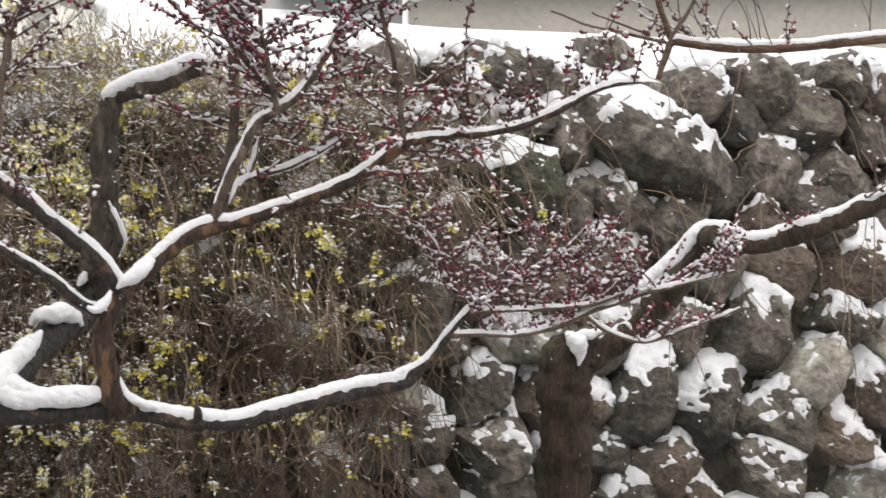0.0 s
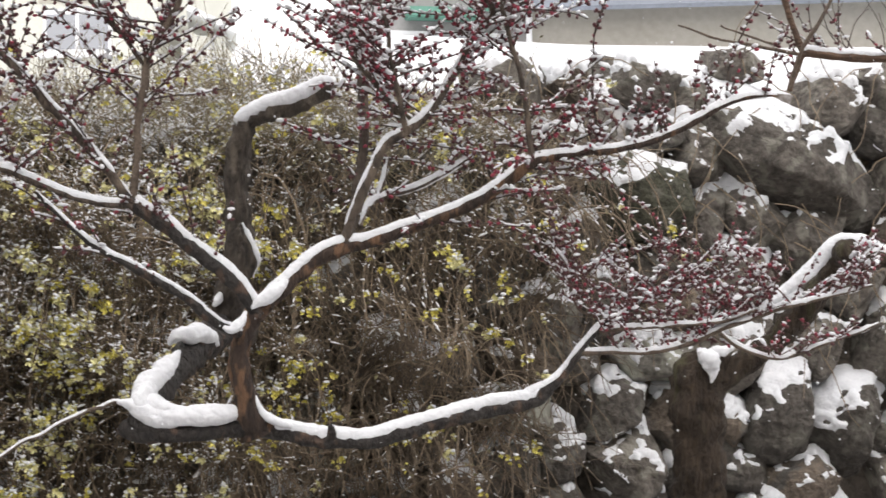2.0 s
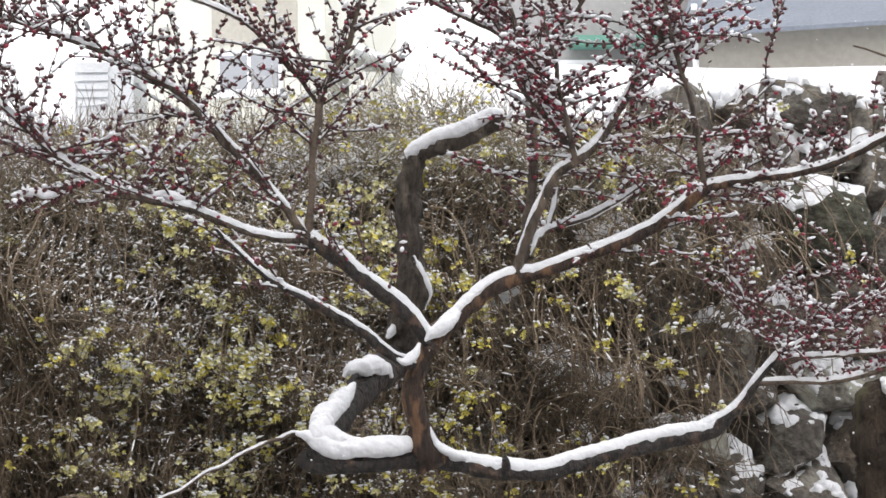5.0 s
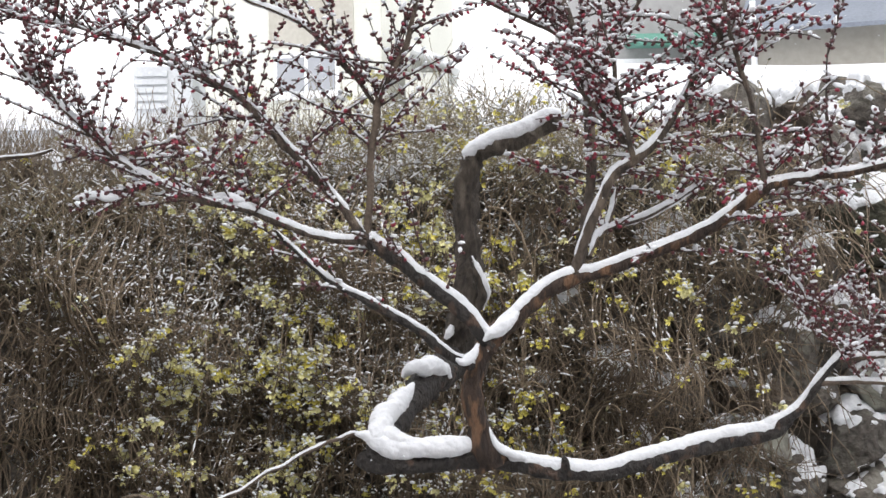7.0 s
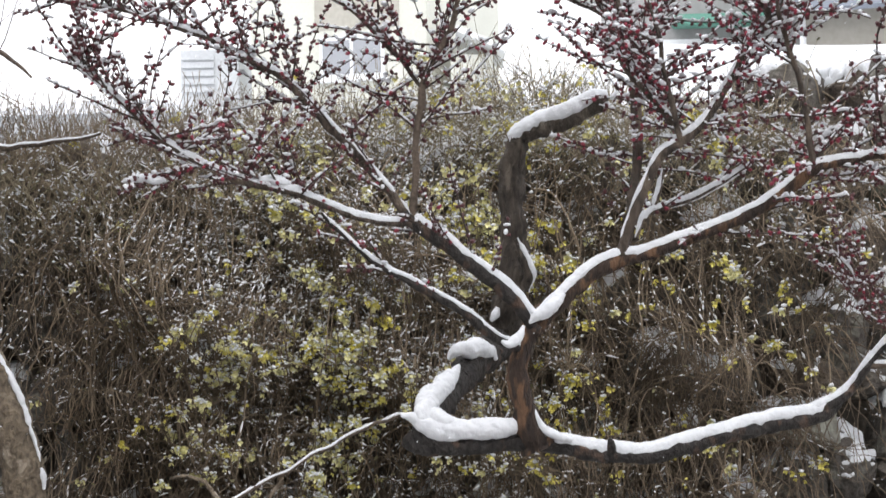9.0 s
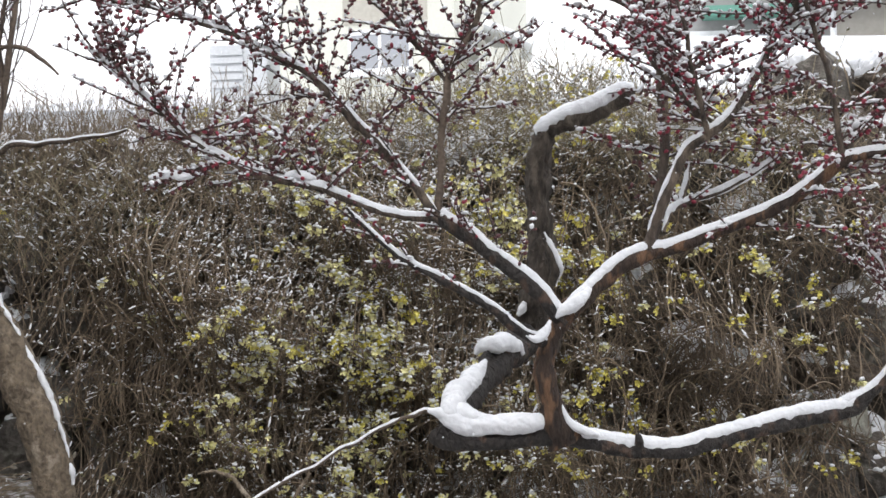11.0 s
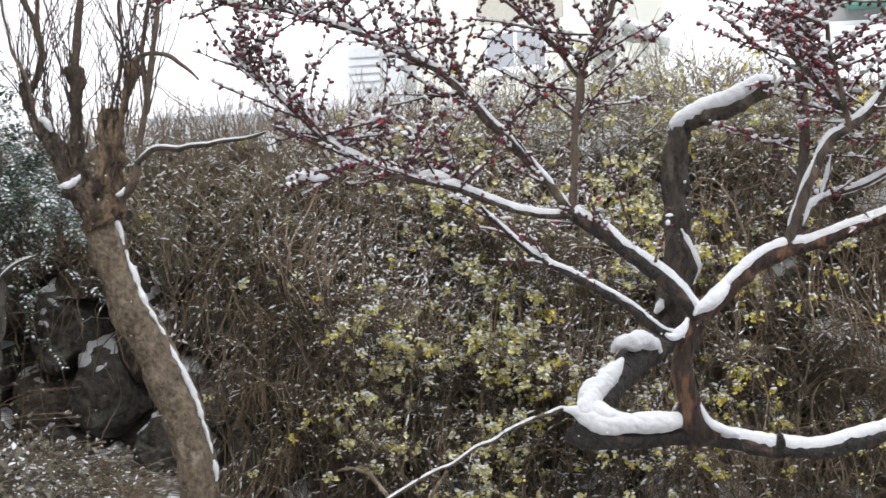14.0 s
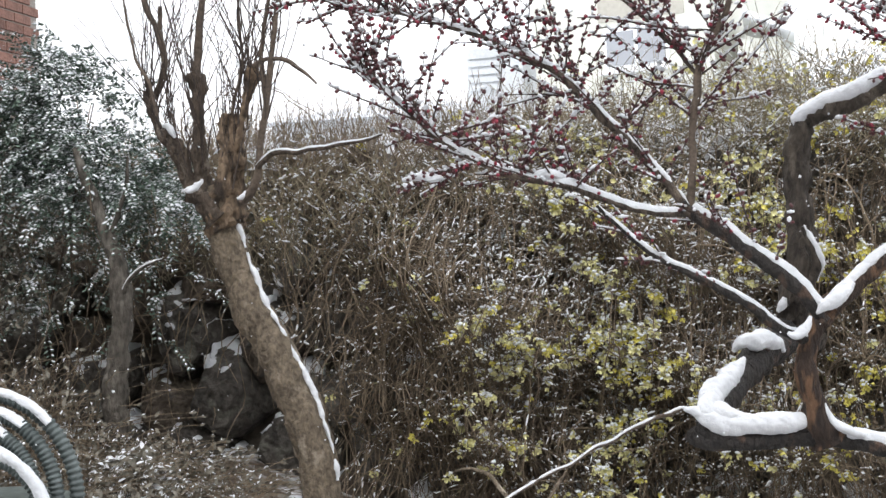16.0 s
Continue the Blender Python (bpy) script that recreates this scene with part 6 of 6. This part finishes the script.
# ---- dry vines hanging before the boulders ----
vines = thing("dry_vine", (3.2, 6.9, 2.5), "thin dry vines trailing over the boulders", "vine")
for _ in range(110):
    x = SPREAD.uniform(1.6, 4.8) if SPREAD.random() < 0.5 else SPREAD.uniform(-4.2, -2.4)
    z = SPREAD.uniform(1.2, 2.6)
    rows, p = [], np.array((x, FACE_Y + BATTER * z - 0.3, z))
    way = np.array((SPREAD.gauss(0, 0.8), -0.1, SPREAD.gauss(-0.4, 0.5)))
    for i in range(9):
        rows.append((*p, 0.0038 - 0.0002 * i))
        way = unit(way + np.array((SPREAD.gauss(0, 0.3), 0, -0.22 + SPREAD.gauss(0, 0.2))))
        p = p + way * SPREAD.uniform(0.05, 0.13)
        p[1] = FACE_Y + BATTER * p[2] - SPREAD.uniform(0.27, 0.33)
    heap = Heap()
    tube(heap, rows, 5, 0.04, 0, False)
    under(piece("tendril", heap, CANE), vines)

# ---- houses above the bank ----
cream = thing("cream_house", (-2.0, 26, 4.3), "pale cream rendered house with a white sliding window", "house")
cream.rotation_euler = (0, 0, radians(-14))
block("wall", (-2.5, 0, -1.5), (1.1, 6, 5.5), CREAM, cream, bevel=0.02)
block("recess", (-1.15, -0.02, 1.72), (0.55, 0.1, 3.6), BEIGE, cream, "grey recessed panel above the window")
block("roof", (-2.9, -0.5, 5.5), (1.6, 6.5, 5.75), GREYWALL, cream, "flat overhanging roof", 0.03)
frame_1 = block("window", (-1.05, -0.05, 0.78), (0.25, 0.06, 1.6), WHITE, cream, "white sliding window", 0.01)
for x0 in (-0.98, -0.36):
    block("pane", (x0, -0.07, 0.86), (x0 + 0.54, -0.052, 1.5), GLASS, frame_1)
block("sill", (-1.15, -0.14, 0.7), (0.35, 0.02, 0.78), WHITE, cream, "snowy window sill", 0.01)
lean_to = thing("lean_to", (0.1, 25.6, 4.25), "small pale lean-to with a white sloping roof", "outbuilding")
block("wall", (-0.6, 0, -1.5), (0.2, 2.2, 1.15), CREAM, lean_to)
heap = Heap()
box(heap, (-0.15, -0.3, -0.05), (0.85, 2.2, 0.05), pose(-0.35, 0, 1.55, 0, 24))
piece("roof", heap, WHITE, lean_to, smooth=False)

annex = thing("grey_annex", (-6.0, 30, 4.6), "small grey louvred annex beside the cream house", "outbuilding")
block("wall", (-0.55, 0, -1.5), (0.75, 2, 1.7), HAZED_GREY, annex, bevel=0.02)
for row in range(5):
    block("louvre", (-0.5, -0.06, 0.75 + row * 0.18), (0.2, -0.01, 0.87 + row * 0.18), HAZED_GREY, annex)
for x0, w, h in ((-13.5, 6.0, 0.75),):
    hut = thing("low_house", (x0, 36, 4.8), "low house with a grey roof, paled to stand for haze", "house")
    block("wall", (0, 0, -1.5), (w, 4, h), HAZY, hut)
    heap = Heap()
    heap.add([(-0.3, -0.5, h), (w + 0.3, -0.5, h), (w + 0.3, 4.5, h), (-0.3, 4.5, h), (w * 0.4, 2, h + 0.65), (w * 0.75, 2, h + 0.65)], [(0, 1, 5, 4), (2, 3, 4, 5), (0, 3, 2, 1)])
    heap.add([(-0.3, -0.5, h), (-0.3, 4.5, h), (w * 0.4, 2, h + 0.65), (w + 0.3, -0.5, h), (w + 0.3, 4.5, h), (w * 0.75, 2, h + 0.65)], [(0, 2, 1), (3, 4, 5)])
    piece("roof", heap, HAZED_GREY, hut, "pale grey roof", smooth=False)

beige = thing("beige_house", (3.6, 15.4, 3.3), "low beige house with blue-grey metal roofing", "house")
beige.rotation_euler = (0, 0, radians(-20))
block("wall", (0, 0, -0.3), (14, 5, 0.98), BEIGE, beige)
for row in range(9):
    lo = row * 0.3
    heap = Heap()
    y0, z0, y1, z1 = -0.35 + lo * 0.85, 0.95 + lo * 0.5, -0.35 + (lo + 0.3) * 0.85, 0.95 + (lo + 0.3) * 0.5
    heap.add([(-0.1, y0, z0), (14.1, y0, z0), (14.1, y1, z1), (-0.1, y1, z1), (-0.1, y0, z0 - 0.05), (14.1, y0, z0 - 0.05), (14.1, y1, z1 - 0.05), (-0.1, y1, z1 - 0.05)],
             [(0, 1, 2, 3), (0, 4, 5, 1), (4, 7, 6, 5), (0, 3, 7, 4), (1, 5, 6, 2)])
    piece("roof_sheet", heap, ROOFING, beige, smooth=False)
heap = Heap()
tube(heap, [(0.05, -0.1, -0.2, 0.035), (0.05, -0.1, 0.5, 0.035), (0.05, -0.16, 0.9, 0.035), (0.05, -0.2, 1.3, 0.035)], 12, 0.1)
piece("downpipe", heap, WHITE, beige, "white downpipe")

shop = thing("green_awning_house", (2.1, 17, 3.7), "grey house with a green awning and pale blue frames", "house")
block("wall", (-0.2, 0, -0.3), (1.9, 4, 2.4), GREYWALL, shop)
block("awning", (0.3, -0.3, 0.68), (1.42, 0.0, 0.82), GREEN, shop, "green awning", 0.02)
for x0 in (0.0, 0.9):
    pane_frame = block("window", (x0, -0.04, 0.0), (x0 + 0.75, 0.05, 0.55), WHITE, shop, "pale window frame")
    block("pane", (x0 + 0.06, -0.06, 0.06), (x0 + 0.69, -0.042, 0.49), GLASS, pane_frame)

# ---- a cable across the sky ----
heap = Heap()
tube(heap, [(-9.0, 14, 5.55, 0.007), (-6.0, 14, 5.2, 0.007), (-3.5, 14, 5.05, 0.007), (0.0, 14, 5.3, 0.007)], 6, 0.3)
piece("cable", heap, PIPE, None, "thin dark overhead cable against the white sky", "cable")

# ---- brick house ----
brick_house = thing("brick_house", (-4.56, 8.0, 0), "red brick house wall beside the evergreen bush", "house")
block("wall", (-4.0, -4.4, -0.1), (-0.012, -0.012, 6.0), MORTAR, brick_house)
brick_mesh = None
for row in range(22):
    for col in range(5):
        y1 = -0.2 * col - (0.1 if row % 2 else 0.0)
        if brick_mesh is None:
            bm = bmesh.new()
            bmesh.ops.create_cube(bm, size=1)
            for v in bm.verts:
                v.co = Vector((v.co.x * 0.09, v.co.y * 0.19, v.co.z * 0.057))
            bmesh.ops.bevel(bm, geom=bm.edges[:], offset=0.003, segments=1, affect="EDGES")
            brick_mesh = bpy.data.meshes.new("brick")
            bm.to_mesh(brick_mesh)
            bm.free()
            brick_mesh.materials.append(BRICK)
        b = new("brick", brick_mesh)
        b.parent = brick_house
        b.location = (-0.045, y1 - 0.095, 2.5 + row * 0.067)

# ---- sparse flakes in the air ----
heap = Heap()
n = 1600
depth = RNG.uniform(1.6, 6.2, n)
scatter(heap, BALL0, np.stack([depth * RNG.uniform(-0.75, 0.75, n), depth, RNG.uniform(0.3, 3.6, n)], -1), RNG.uniform(0.0012, 0.0026, n))
piece("falling_snow", heap, SNOW, None, "small snowflakes falling through the air", "snow", "stuff")

# ---- unseen wall added behind the yard, closing it and blocking low sky light ----
blocker = thing("sky_blocker", (0, -3.2, 0), "unseen plain wall added behind the yard to block sky light", "house", kind="structure")
block("wall", (-14, -4, -0.1), (14, 0, 6.5), GREYWALL, blocker)
